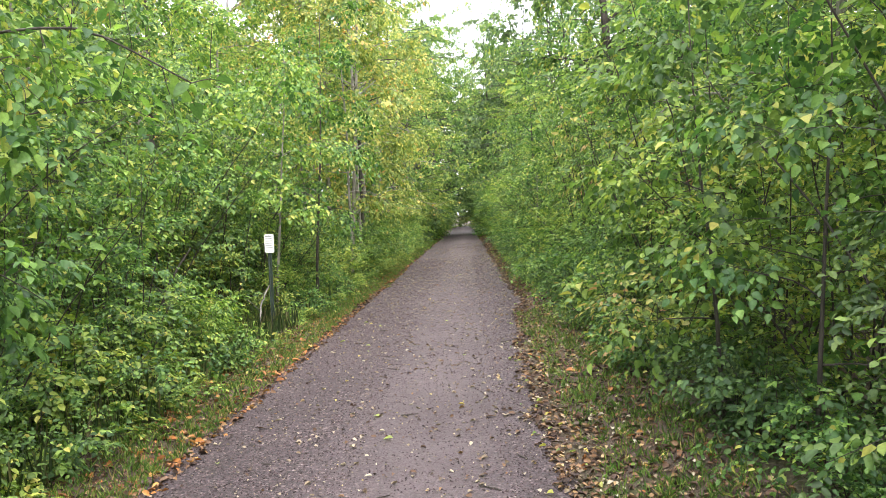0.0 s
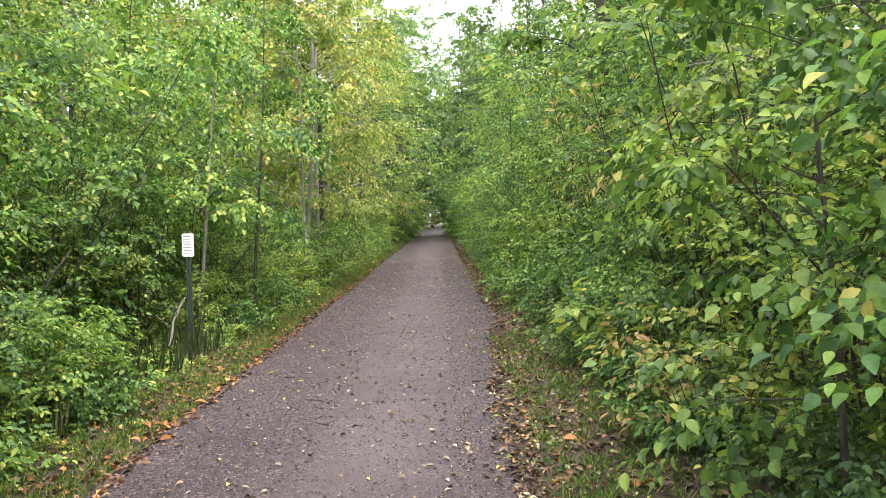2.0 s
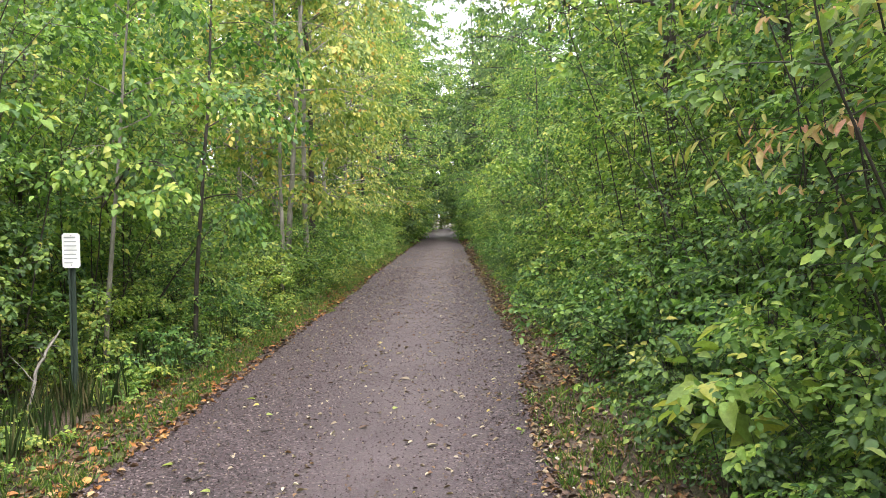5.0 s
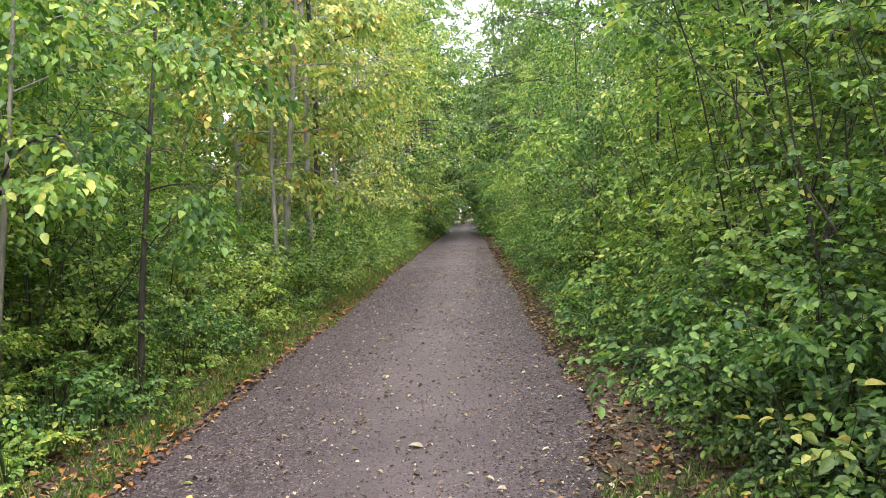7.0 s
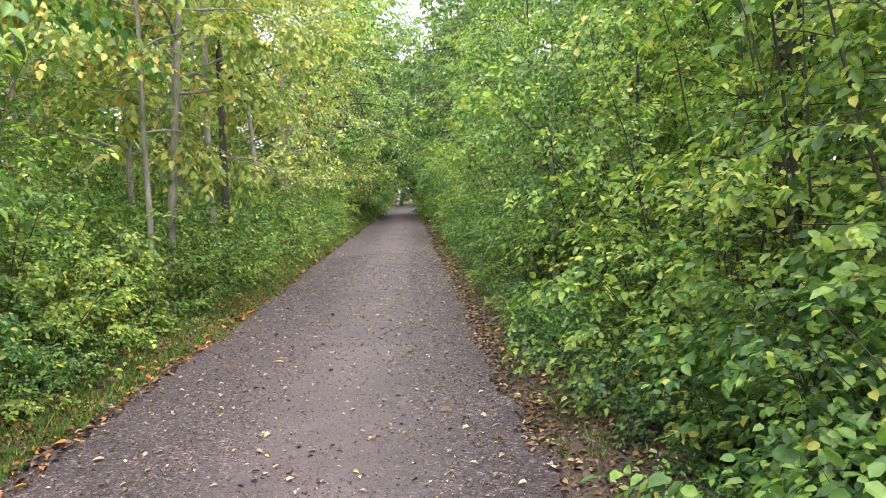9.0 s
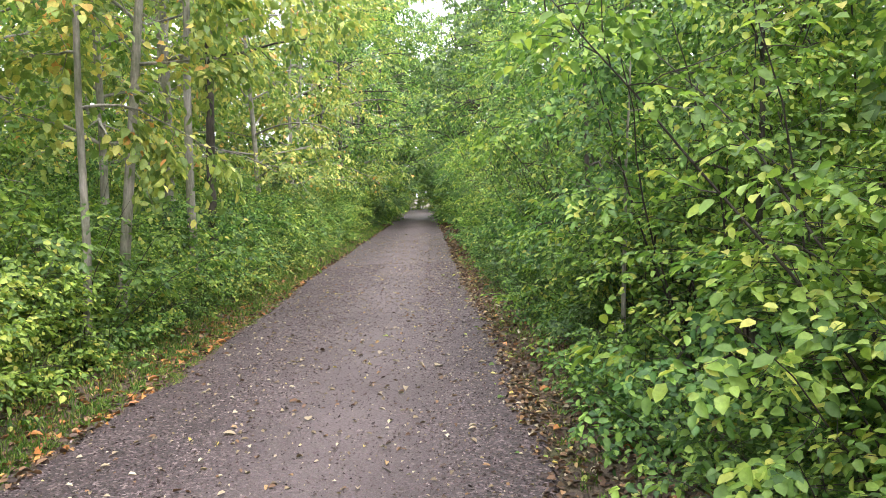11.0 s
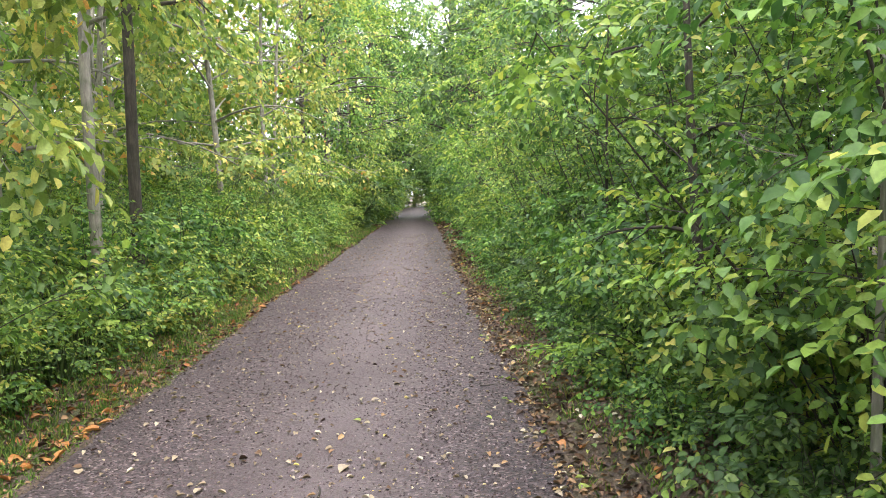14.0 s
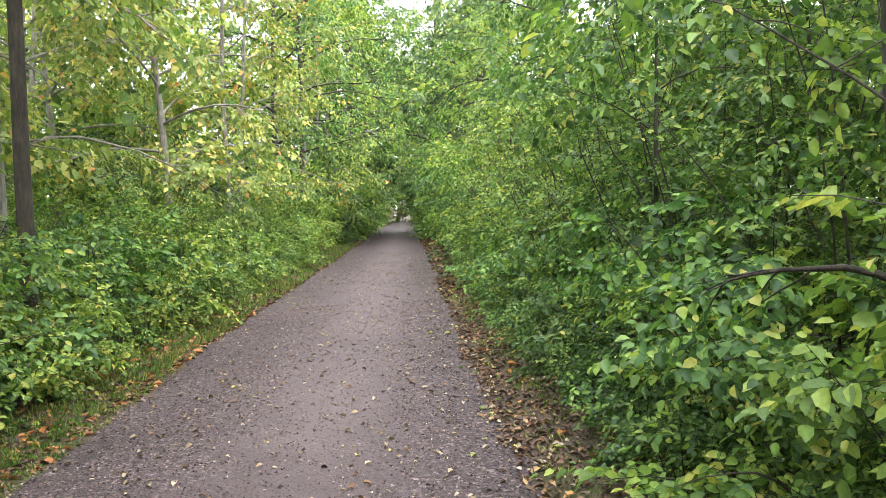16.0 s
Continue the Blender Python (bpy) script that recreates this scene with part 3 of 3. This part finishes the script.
row(FAR, [0, 1, 1], -3.8, 0.3, 76, 118, 2.6, (1.0, 1.4), "far hedge")
for x, y in ((0.9, 112), (-2.0, 113), (2.6, 114), (-3.5, 112), (-0.6, 115), (-6, 114), (5, 114)):
    put(FAR, 1, x, y, 1.5, group="far hedge")
for x, y in ((-4, 118), (-1, 120), (2.5, 118), (6, 121), (-8, 121), (-13, 118), (12, 119)):
    put(WOOD, lay.choice([0, 1]), x, y, 1.5, group="wood along the path")
# trees
row(TREES, [1, 1, 3], 4.6, 0.4, -9, 5, 4.2, (0.7, 0.9), "wood along the path")
row(TREES, [1, 3], 4.8, 0.4, 9.5, 20, 4.6, (0.7, 0.9), "wood along the path")
row(TREES, [1, 3], 4.8, 0.4, 21.5, 31, 4.5, (0.7, 0.9), "wood along the path")
row(TREES, [1, 3, 3], 7.4, 0.9, 2, 32, 4.6, (0.7, 0.95), "wood along the path")
row(TREES, [3, 0, 1], -8.0, 0.8, 3, 19, 3.6, (0.7, 0.95), "wood along the path")
# Green and lime trees among the dark ones put the haze into leaf colour.
row(TREES, [2, 1, 3], -4.4, 0.4, 44, 78, 4.0, (1.05, 1.3), "wood along the path")
row(TREES, [3, 3, 1], 5.0, 0.5, 34, 54, 3.8, (0.85, 1.1), "wood along the path")
row(TREES, [2, 2], 4.6, 0.5, 55, 78, 4.0, (0.9, 1.15), "wood along the path")
for x, y, k, s in ((-3.1, 62, 1, 1.3), (2.0, 66, 1, 1.35), (-2.9, 72, 1, 1.4), (2.2, 79, 3, 1.5), (-3.0, 86, 1, 1.5), (2.0, 92, 1, 1.5)):
    put(TREES, k, x, y, s, group="wood along the path")
row(WOOD, [0, 1], 4.2, 0.7, 98, 116, 4.5, (0.9, 1.2), "wood along the path")
row(WOOD, [0, 1], -5.2, 0.7, 98, 116, 4.5, (0.9, 1.2), "wood along the path")
for x, y, k, s in ((-5.6, 26.0, 0, 1.0), (-4.3, 32.5, 0, 0.95), (-6.3, 31, 0, 1.0), (-4.1, 36.5, 0, 0.9),
                   (-4.6, 40, 0, 1.0), (-7.5, 22.0, 3, 0.9), (-7.5, 35, 0, 1.0), (-9, 28, 0, 1.1), (-9, 20, 3, 1.0)):
    put(TREES, k, x, y, s, group="wood along the path")
row(WOOD, [0, 1, 2], -13, 1.5, -4, 45, 4.0, (0.8, 1.1), "wood along the path")
row(WOOD, [0, 1, 2], -18, 2, -8, 60, 4.5, (0.9, 1.2), "wood along the path")
row(WOOD, [0, 1], 13, 1.5, -4, 45, 5, (0.8, 1.1), "wood along the path")
# Unseen trees behind the start, added only to shape light along the path.
row(WOOD, [0, 1], -1, 6, -34, -27, 1.2, (0.8, 1.1), "wood along the path")
row(WOOD, [0, 2, 0], -10.5, 1.0, 38, 64, 4.0, (0.8, 1.0), "wood along the path")
row(WOOD, [0, 1], -25, 2, -4, 70, 5.5, (1.0, 1.3), "wood along the path")
row(FAR, [0, 1], -10, 1.0, 14, 42, 2.2, (0.6, 0.9), "wood undergrowth")

# plants that stand out singly
BIGLEAF = tree("sapling", 71, 3.2, 0.7, 0.018, (0.02, 0.06), 0.2, 14, 5, 0.07, 0.058, GREEN, BARK_DARK, fine="round", wide=0.72, twig_len=0.4, label="young tree with large yellow-green leaves at the path's edge", category="sapling")
put([BIGLEAF], 0, 1.74, 5.2, 1.0, 40)
put([BIGLEAF], 0, 1.95, 4.35, 0.95, 285)
PALE_PLANT = shrub("autumn_shrub", 72, 1.25, 0.55, 6, 5, 3, 0.26, 0.10, 0.055, PEACH, fine="round", wide=0.45, label="small shrub turning yellow and pink", category="shrub", sag=0.5)
put([PALE_PLANT], 0, 1.52, 7.1, 0.85, 0)
TALL_PEACH = shrub("autumn_shrub", 73, 3.2, 0.8, 4, 7, 4, 0.36, 0.09, 0.055, PEACH, wide=0.32, label="tall thin shrub with drooping peach-coloured leaves", category="shrub", low=0.5, droop=0.9)
put([TALL_PEACH], 0, 2.35, 8.9, 1.0, 0)
SEEDLING = shrub("seedling", 74, 0.75, 0.22, 3, 4, 2, 0.14, 0.15, 0.07, LIME, fine="round", wide=0.52, label="seedling with large bright green leaves", category="plant", low=0.45)
put([SEEDLING], 0, 1.37, 16.9, 0.85, 0)
put([SEEDLING], 0, 1.5, 9.3, 1.1, 60)
LIME_LOW = shrub("lime_shrub", 75, 1.0, 0.7, 8, 8, 5, 0.2, 0.062, 0.03, LIME, label="bright lime-green bush at the path's edge", category="shrub", low=0.05)
for x, y, s in ((-3.15, 22.5, 0.8), (-3.3, 8.6, 0.9), (-3.35, 6.2, 1.1), (-3.2, 26.2, 0.7), (-3.3, 3.9, 1.0), (-3.7, 9.2, 1.1)):
    put([LIME_LOW], 0, x, y, s)


LAYERED = shrub("broadleaf_shrub", 77, 1.25, 0.75, 6, 6, 4, 0.22, 0.068, 0.042, GREEN, fine="round", wide=0.66, label="shrub with layers of broad bright green leaves", category="shrub", sag=0.8, low=0.25, droop=0.1)
for x, y, s, turn in ((1.85, 11.5, 0.95, 20), (1.75, 12.55, 0.75, 140), (2.0, 13.3, 1.1, 250)):
    put([LAYERED], 0, x, y, s, turn)
GOLD = shrub("golden_shrub", 78, 1.2, 0.5, 5, 5, 3, 0.22, 0.075, 0.045, YELLOW, fine="round", wide=0.62, label="thin shrub with yellowing oval leaves", category="shrub", low=0.4, sag=0.6)
put([GOLD], 0, 1.72, 6.5, 0.9, 80)
put([GOLD], 0, 1.95, 7.2, 1.0, 300)
put([GOLD], 0, 1.9, 21.7, 0.75, 200)


# a kind that no row has drawn is not kept
for th in SHRUBS + LOW + MID + BACK + FAR + SAPLING + TREES + WOOD:
    if th.name not in used:
        for o in (*th.children, th):
            bpy.data.objects.remove(o)

made_trees = {}


def lone_tree(seed, x, y, height, r, lean, first, mat, bark, label, limbs=20, radius=1.8, leaf=0.11):
    t = tree("tree", seed, height, radius, r, lean, first, limbs, 12 if leaf > 0.1 else 9, leaf, 0.06 if leaf > 0.1 else 0.075, mat, bark, wide=0.66, fine="round" if leaf < 0.1 else True, label=label)
    made_trees[seed] = put([t], 0, x, y, 1.0, 0)


lone_tree(81, -2.97, 14.4, 6.0, 0.032, (0.0, 0.0), 0.3, GREEN, BARK_DARK, "thin dark-stemmed sapling at the verge", 14, 1.2, 0.085)
lone_tree(82, -3.08, 19.5, 8.0, 0.045, (0.02, -0.03), 0.32, YELLOW, BARK_GREY, "thin pale-stemmed young tree at the verge", 16, 1.5)
lone_tree(83, -3.3, 20.8, 11.0, 0.068, (0.10, 0.10), 0.3, YELLOW, BARK_GREY, "leaning pale-barked tree at the verge")
lone_tree(84, -3.42, 24.1, 13.0, 0.075, (0.01, 0.0), 0.3, YELLOW, BARK_GREY, "straight pale grey tree at the verge", 18, 2.2)
lone_tree(85, -3.6, 25.6, 14.0, 0.09, (0.0, 0.0), 0.28, YELLOW, BARK_DARK, "straight dark-barked tree at the verge", 18, 2.2)
lone_tree(86, -5.1, 28.0, 14.0, 0.12, (0.03, 0.0), 0.3, YELLOW, BARK_GREY, "pale-barked tree behind the verge", 18, 2.4)
lone_tree(87, 3.15, 15.7, 12.0, 0.12, (-0.05, 0.03), 0.32, GREEN, BARK_DARK, "dark leaning tree behind the hedge", 18, 2.4)
lone_tree(88, 2.1, 23.4, 4.4, 0.024, (0.04, 0.03), 0.2, GREEN, BARK_DARK, "thin dark stem in the hedge", 12, 1.0, 0.08)
lone_tree(89, 1.98, 20.2, 4.6, 0.042, (-0.02, 0.04), 0.2, GREEN, BARK_DARK, "dark branching young tree in the hedge", 12, 0.9, 0.046)
lone_tree(92, 1.7, 18.0, 3.0, 0.022, (0.12, 0.04), 0.42, GREEN, BARK_GREY, "crooked brown-stemmed young tree in the hedge", 10, 0.6, 0.055)
# Lime leaves put the sunlight on this crown into its colour.
lone_tree(93, 2.35, 17.15, 3.7, 0.035, (0.0, 0.0), 0.4, LIME, BARK_DARK, "young tree over a dark hollow, its crown coloured pale as if sunlit", 16, 0.95, 0.05)
lone_tree(90, -3.42, 13.0, 5.0, 0.03, (0.0, 0.02), 0.35, LIME, BARK_GREY, "thin grey-stemmed sapling beside the sign", 12, 1.1, 0.08)
lone_tree(91, -3.6, 4.4, 5.2, 0.035, (0.05, 0.0), 0.3, GREEN, BARK_DARK, "dark-stemmed sapling overhanging the verge", 14, 1.4, 0.09)
SPRIG = shrub("sprig", 76, 0.85, 0.25, 3, 3, 2, 0.14, 0.085, 0.05, YELLOW, fine="round", label="sprig of clear yellow leaves in the hedge", category="plant", low=0.6)
put([SPRIG], 0, 1.5, 11.05, 0.95, 30)
put([SPRIG], 0, 1.6, 6.6, 0.9, 150)
put([SPRIG], 0, 1.55, 13.4, 0.7, 250)


def bare_branch(name, pts, r, label, bark=BARK_DARK):
    """A leafless branch through a few bends, with side twigs."""
    rng = np.random.default_rng(7)
    pts = np.array(pts, float)
    t = np.linspace(0, len(pts) - 1, 14)
    path = np.stack([np.interp(t, np.arange(len(pts)), pts[:, k]) for k in range(3)], 1)
    path[1:-1] = (path[:-2] + 2 * path[1:-1] + path[2:]) / 4
    w = Wood()
    w.tube(path + rng.normal(0, 0.006, path.shape), r, r * 0.4, 7)
    for k in (5, 8, 10, 12):
        w.tube(curve_path(rng, path[k], rng.normal(0, 1, 3) + [0, 0, 0.4], 0.4, 5, 0.4, 0.15), r * 0.35, r * 0.1, 5)
    tagged(new(name, w.mesh(name, bark)), label, "branch")


bare_branch("arching_branch", [(1.62, 16.9, floor_at(1.62, 16.9) - 0.05), (1.72, 16.95, 0.25), (1.9, 17.0, 0.52), (2.15, 17.05, 0.68), (2.5, 17.1, 0.66)], 0.013, "bare arching grey branch under the hedge")
bare_branch("dead_branch", [(-3.3, 11.3, floor_at(-3.3, 11.3) - 0.05), (-3.25, 11.5, 0.3), (-3.17, 11.7, 0.55)], 0.018, "short broken grey branch leaning at the sign's foot", BARK_GREY)
bare_branch("bent_limb", [(-4.2, 9.6, 0.1), (-4.0, 9.8, 0.8), (-3.75, 10.0, 1.25)], 0.022, "bent dark limb reaching out of the hedge")


def overhang(owner, pts, seed, leaf, mat):
    """A long leafy limb of a tree that hangs over the path."""
    rng = np.random.default_rng(seed)
    home = np.array(owner.matrix_basis.translation)
    pts = np.array(pts, float) - home
    t = np.linspace(0, len(pts) - 1, 12)
    path = np.stack([np.interp(t, np.arange(len(pts)), pts[:, k]) for k in range(3)], 1)
    path[1:-1] = (path[:-2] + 2 * path[1:-1] + path[2:]) / 4
    w = Wood()
    w.tube(path, 0.013, 0.005, 6)
    leafy = []
    for k in range(3, 12):
        for _ in range(2):
            tw = curve_path(rng, path[k], rng.normal(0, 0.7, 3) + [0.3, 0, -0.2], rng.uniform(0.2, 0.45), 4, 0.6, 0.15)
            w.tube(tw, 0.004, 0.002, 4)
            leafy.append(tw)
    P, D, N, L = leaves_along(rng, leafy, 0.07, leaf, 0.6, 0.2, 0.0)
    for nm, me in (("limb", w.mesh("limb", BARK_DARK)), ("foliage", leaf_mesh("foliage", P, D, N, L, L * 0.7, mat, "round"))):
        o = new(nm, me)
        o.parent = owner


overhang(made_trees[91], [(-3.55, 4.4, 2.2), (-3.0, 4.5, 2.75), (-2.3, 4.6, 2.8), (-1.65, 4.6, 2.4)], 5, 0.11, GREEN)
overhang(made_trees[90], [(-3.4, 13.05, 1.6), (-3.1, 13.0, 2.0), (-2.7, 12.8, 2.05), (-2.45, 12.7, 1.7)], 6, 0.08, LIME)
# ---- sign ----
def box(bm, sx, sy, sz, x=0, y=0, z=0, bevel=0.0):
    made = bmesh.ops.create_cube(bm, size=1, matrix=Matrix.Translation((x, y, z)) @ Matrix.Diagonal((sx, sy, sz, 1)))
    if bevel:
        edges = {e for v in made["verts"] for e in v.link_edges}
        bmesh.ops.bevel(bm, geom=list(edges), offset=bevel, segments=2, affect="EDGES")


def build_sign():
    sign = new("trail_sign")
    sign.matrix_basis = pose(-3.24, 12.05, floor_at(-3.24, 12.05), 0, 0.8, 4)
    bm = bmesh.new()
    box(bm, 0.034, 0.004, 1.62, 0, 0.016, 0.76)
    for sx in (-1, 1):
        box(bm, 0.004, 0.022, 1.62, sx * 0.017, 0.004, 0.76)
        box(bm, 0.014, 0.004, 1.62, sx * 0.024, -0.007, 0.76)
    part("post", bm, POST_GREEN, sign, "dark green steel channel post")
    bm = bmesh.new()
    box(bm, 0.152, 0.003, 0.305, 0, -0.0135, 1.43)
    corners = [e for e in bm.edges if abs(e.verts[0].co.y - e.verts[1].co.y) > 0.002]
    bmesh.ops.bevel(bm, geom=corners, offset=0.012, segments=3, affect="EDGES")
    panel = part("panel", bm, SIGN_WHITE, sign, "white sign panel with lines of dark print")
    rng = random.Random(5)
    for i in range(7):
        w = rng.uniform(0.07, 0.115)
        bm = bmesh.new()
        box(bm, w, 0.001, 0.009 if i else 0.014, -0.06 + w / 2, -0.0157, 1.545 - i * 0.037)
        part("text_line", bm, SIGN_INK, panel)
    for z in (1.303, 1.561):
        bm = bmesh.new()
        bmesh.ops.create_cone(bm, cap_ends=True, segments=8, radius1=0.007, radius2=0.006, depth=0.005, matrix=pose(0.0, -0.0175, z, 90))
        part("bolt", bm, BOLT, panel)
    tagged(sign, "small white trail notice on a dark green steel post", "sign")


build_sign()


# ---- ground cover ----
def blades(name, seed, n, spot, h0, h1, w, mat, label, category, bend=0.5, tuft=7):
    """Grass: thin bent blades in tufts."""
    rng = np.random.default_rng(seed)
    P = []
    while len(P) < n:
        x, y, z = spot(rng)
        for _ in range(tuft):
            P.append((x + rng.normal(0, 0.025), y + rng.normal(0, 0.025), z - 0.005))
    P = np.array(P[:n])
    D = np.stack([rng.normal(0, bend, n), rng.normal(0, bend, n), np.ones(n)], 1)
    N = unit(rng.normal(0, 1, (n, 3)) * [1, 1, 0.2])
    L = rng.uniform(h0, h1, n)
    ob = new(name, leaf_mesh(name, P, D, N, L, np.full(n, w) * rng.uniform(0.7, 1.3, n), mat, False, 0.3))
    tagged(ob, label, category, kind="stuff")


blades("grass", 71, 24000, verge_spot(-2.25, -2.85, -1, 30), 0.03, 0.12, 0.008, GRASS, "short green and straw-coloured grass along the verge", "grass", 0.6)
def moss_spot(rng):
    y = rng.uniform(12, 36)
    x = trail_left(y) - 0.02 - 0.26 * rng.random()
    return (x, y, floor_at(x, y))


blades("grass", 76, 14000, moss_spot, 0.02, 0.055, 0.009, GRASS, "low mossy grass strip along the path's edge", "grass", 0.8)
blades("grass", 72, 12000, verge_spot(0.72, 1.6, -2, 12, 0.9), 0.03, 0.11, 0.008, GRASS, "thin short grass along the verge", "grass", 0.6)
blades("grass", 73, 4000, verge_spot(1.0, 1.5, 14, 34, 0.8), 0.03, 0.09, 0.008, GRASS, "thin short grass along the verge", "grass", 0.6)
blades("reeds", 74, 5000, verge_spot(-2.85, -3.5, 3, 32), 0.2, 0.48, 0.006, REED, "dark upright rush stems at the foot of the hedge", "rushes", 0.12, 5)
leaf_field("fallen_leaves", 61, 12000, verge_spot(-2.1, -2.95, -3, 34), 0.05, LITTER, "brown and orange fallen leaves along the verge", "leaf litter", 0.4)
leaf_field("fallen_leaves", 62, 22000, right_spot(-0.12, 1.0, -3, 34, 1.1), 0.045, LITTER, "brown fallen leaves along the verge", "leaf litter", 0.4)
leaf_field("fallen_leaves", 63, 3800, verge_spot(-2.2, 1.2, -2, 45, 0.75), 0.04, PALE, "small pale leaves scattered over the trail", "leaf litter", 0.2)
leaf_field("fallen_leaves", 64, 2200, verge_spot(-2.2, 1.1, -2, 40, 0.7), 0.038, LITTER, "small brown leaves scattered over the trail", "leaf litter", 0.3)

leaf_field("debris", 65, 7000, verge_spot(-2.15, 1.1, 1, 26, 0.75), 0.015, CRUMB, "dark bits of bark and leaf on the trail", "debris", 0.25, fine=False)
leaf_field("debris", 66, 5000, verge_spot(-2.15, 1.1, 1, 28, 0.8), 0.018, PALE, "pale bits of leaf and stone on the trail", "debris", 0.25, fine=False)
leaf_field("fallen_leaves", 67, 1800, verge_spot(-2.1, -2.95, 1, 30), 0.07, RUSSET, "russet fallen leaves along the verge", "leaf litter", 0.4)
leaf_field("fallen_leaves", 68, 450, right_spot(0.05, 0.8, 1, 34), 0.055, RUSSET, "russet fallen leaves along the verge", "leaf litter", 0.4)
leaf_field("fallen_leaves", 80, 2600, right_spot(-0.15, 0.8, 1, 32), 0.042, PALE, "pale dry leaves along the verge", "leaf litter", 0.35)
leaf_field("fallen_leaves", 81, 450, right_spot(-0.2, 0.7, 1, 32), 0.045, YELLOW, "yellow fallen leaves along the verge", "leaf litter", 0.3)
leaf_field("fallen_leaves", 69, 5000, verge_spot(-2.1, -3.4, 30, 62), 0.1, LITTER, "brown fallen leaves along the far verge", "leaf litter", 0.4, fine=False)
leaf_field("fallen_leaves", 70, 5000, verge_spot(0.9, 2.2, 30, 62), 0.1, LITTER, "brown fallen leaves along the far verge", "leaf litter", 0.4, fine=False)
blades("grass", 75, 6000, verge_spot(-2.15, -3.0, 30, 56), 0.05, 0.18, 0.02, GRASS, "grass along the far verge", "grass", 0.5)


def chips(seed, n, y0, y1, size):
    """Loose stone chips: small uneven lumps."""
    rng = np.random.default_rng(seed)
    shape = np.array([(1, 0, 0), (-0.5, 0.87, 0), (-0.5, -0.87, 0), (0.1, 0.05, 0.8)])
    tri = np.array([(0, 1, 3), (1, 2, 3), (2, 0, 3)])
    y = rng.uniform(y0, y1, n)
    u = rng.random(n)
    v, keep = [], 0
    for i in range(n):
        x = trail_left(y[i]) + (trail_right(y[i]) - trail_left(y[i])) * u[i]
        if abs(x + 0.35) < 0.5 and rng.random() < 0.6:
            continue
        s = size * rng.uniform(0.4, 1.3)
        a = rng.uniform(0, 6.28)
        q = shape + rng.normal(0, 0.22, (4, 3))
        c, d = math.cos(a), math.sin(a)
        z = trail_z(x, y[i]) - 0.001
        for k in range(4):
            v.append((x + s * (q[k, 0] * c - q[k, 1] * d), y[i] + s * (q[k, 0] * d + q[k, 1] * c), z + s * max(q[k, 2], -0.1)))
        keep += 1
    f = (np.arange(keep)[:, None, None] * 4 + tri[None]).reshape(-1, 3).tolist()
    tagged(new("stone_chips", mesh_from("stone_chips", v, f, STONE)), "loose purple-grey stone chips on the trail", "gravel", kind="stuff")


chips(91, 60000, 1.2, 14, 0.0085)
chips(92, 40000, 14, 30, 0.0095)


# ---- single leaves and twigs on the trail ----
def fallen_leaf_mesh(seed, size, mat, wide):
    rng = np.random.default_rng(seed)
    me = leaf_mesh("fallen_leaf", np.array([[-size / 2, 0, 0.0]]), np.array([[1, 0, 0.05]]), np.array([[0.0, rng.normal(0, 0.15), 1]]), np.array([size]), np.array([size * wide]), mat, "round", rng.uniform(0.1, 0.35))
    return me


LEAVES = [fallen_leaf_mesh(1, 0.07, PALE, 0.6), fallen_leaf_mesh(2, 0.09, PALE, 0.7), fallen_leaf_mesh(3, 0.08, LITTER, 0.65), fallen_leaf_mesh(4, 0.075, YELLOW, 0.7), fallen_leaf_mesh(5, 0.11, RUSSET, 0.7)]
LEAF_LABELS = ["pale dried leaf lying on the trail", "broad cream-coloured leaf lying on the trail", "brown leaf lying on the trail", "yellow leaf lying on the trail", "large russet leaf at the trail's edge"]


def drop_leaf(k, x, y, turn, scale=1.0):
    on = trail_left(y) < x < trail_right(y)
    z = (trail_z(x, y) if on else floor_at(x, y)) + 0.012
    ob = new("fallen_leaf", LEAVES[k])
    ob.matrix_basis = pose(x, y, z, lay.uniform(-9, 9), lay.uniform(-9, 9), turn) @ Matrix.Scale(scale, 4)
    tagged(ob, LEAF_LABELS[k], "leaf", "single fallen leaves")


drop_leaf(1, -0.37, 12.77, 170, 1.2)
drop_leaf(1, -0.05, 10.59, 20, 1.0)
drop_leaf(1, 0.31, 18.93, 60, 1.3)
for _ in range(150):
    drop_leaf(lay.choice([0, 0, 1, 2, 2, 3]), lay.uniform(-2.0, 0.95), lay.uniform(1.5, 30), lay.uniform(0, 360), lay.uniform(0.6, 1.1))
for _ in range(60):
    drop_leaf(lay.choice([4, 2, 3, 4]), lay.uniform(-2.75, -2.1), lay.uniform(2, 28), lay.uniform(0, 360), lay.uniform(0.8, 1.3))
for _ in range(70):
    drop_leaf(lay.choice([4, 2, 3, 1]), lay.uniform(0.95, 1.45), lay.uniform(2, 28), lay.uniform(0, 360), lay.uniform(0.7, 1.2))


def fallen_twig(x, y, turn, length, seed):
    rng = np.random.default_rng(seed)
    w = Wood()
    p = curve_path(rng, (-length / 2, 0, 0.008), (1, 0, 0), length, 6, 0, 0.15)
    p[:, 2] = 0.007
    w.tube(p, 0.006, 0.003, 6)
    ob = new("twig", w.mesh("twig", BARK_DARK))
    ob.matrix_basis = pose(x, y, trail_z(x, y), 0, 0, turn)
    tagged(ob, "short dark fallen twig lying on the trail", "twig", "fallen twigs")


fallen_twig(-0.6, 4.35, 5, 0.15, 1)
for k in range(16):
    fallen_twig(lay.uniform(-1.9, 0.8), lay.uniform(3, 26), lay.uniform(0, 180), lay.uniform(0.06, 0.2), 10 + k)
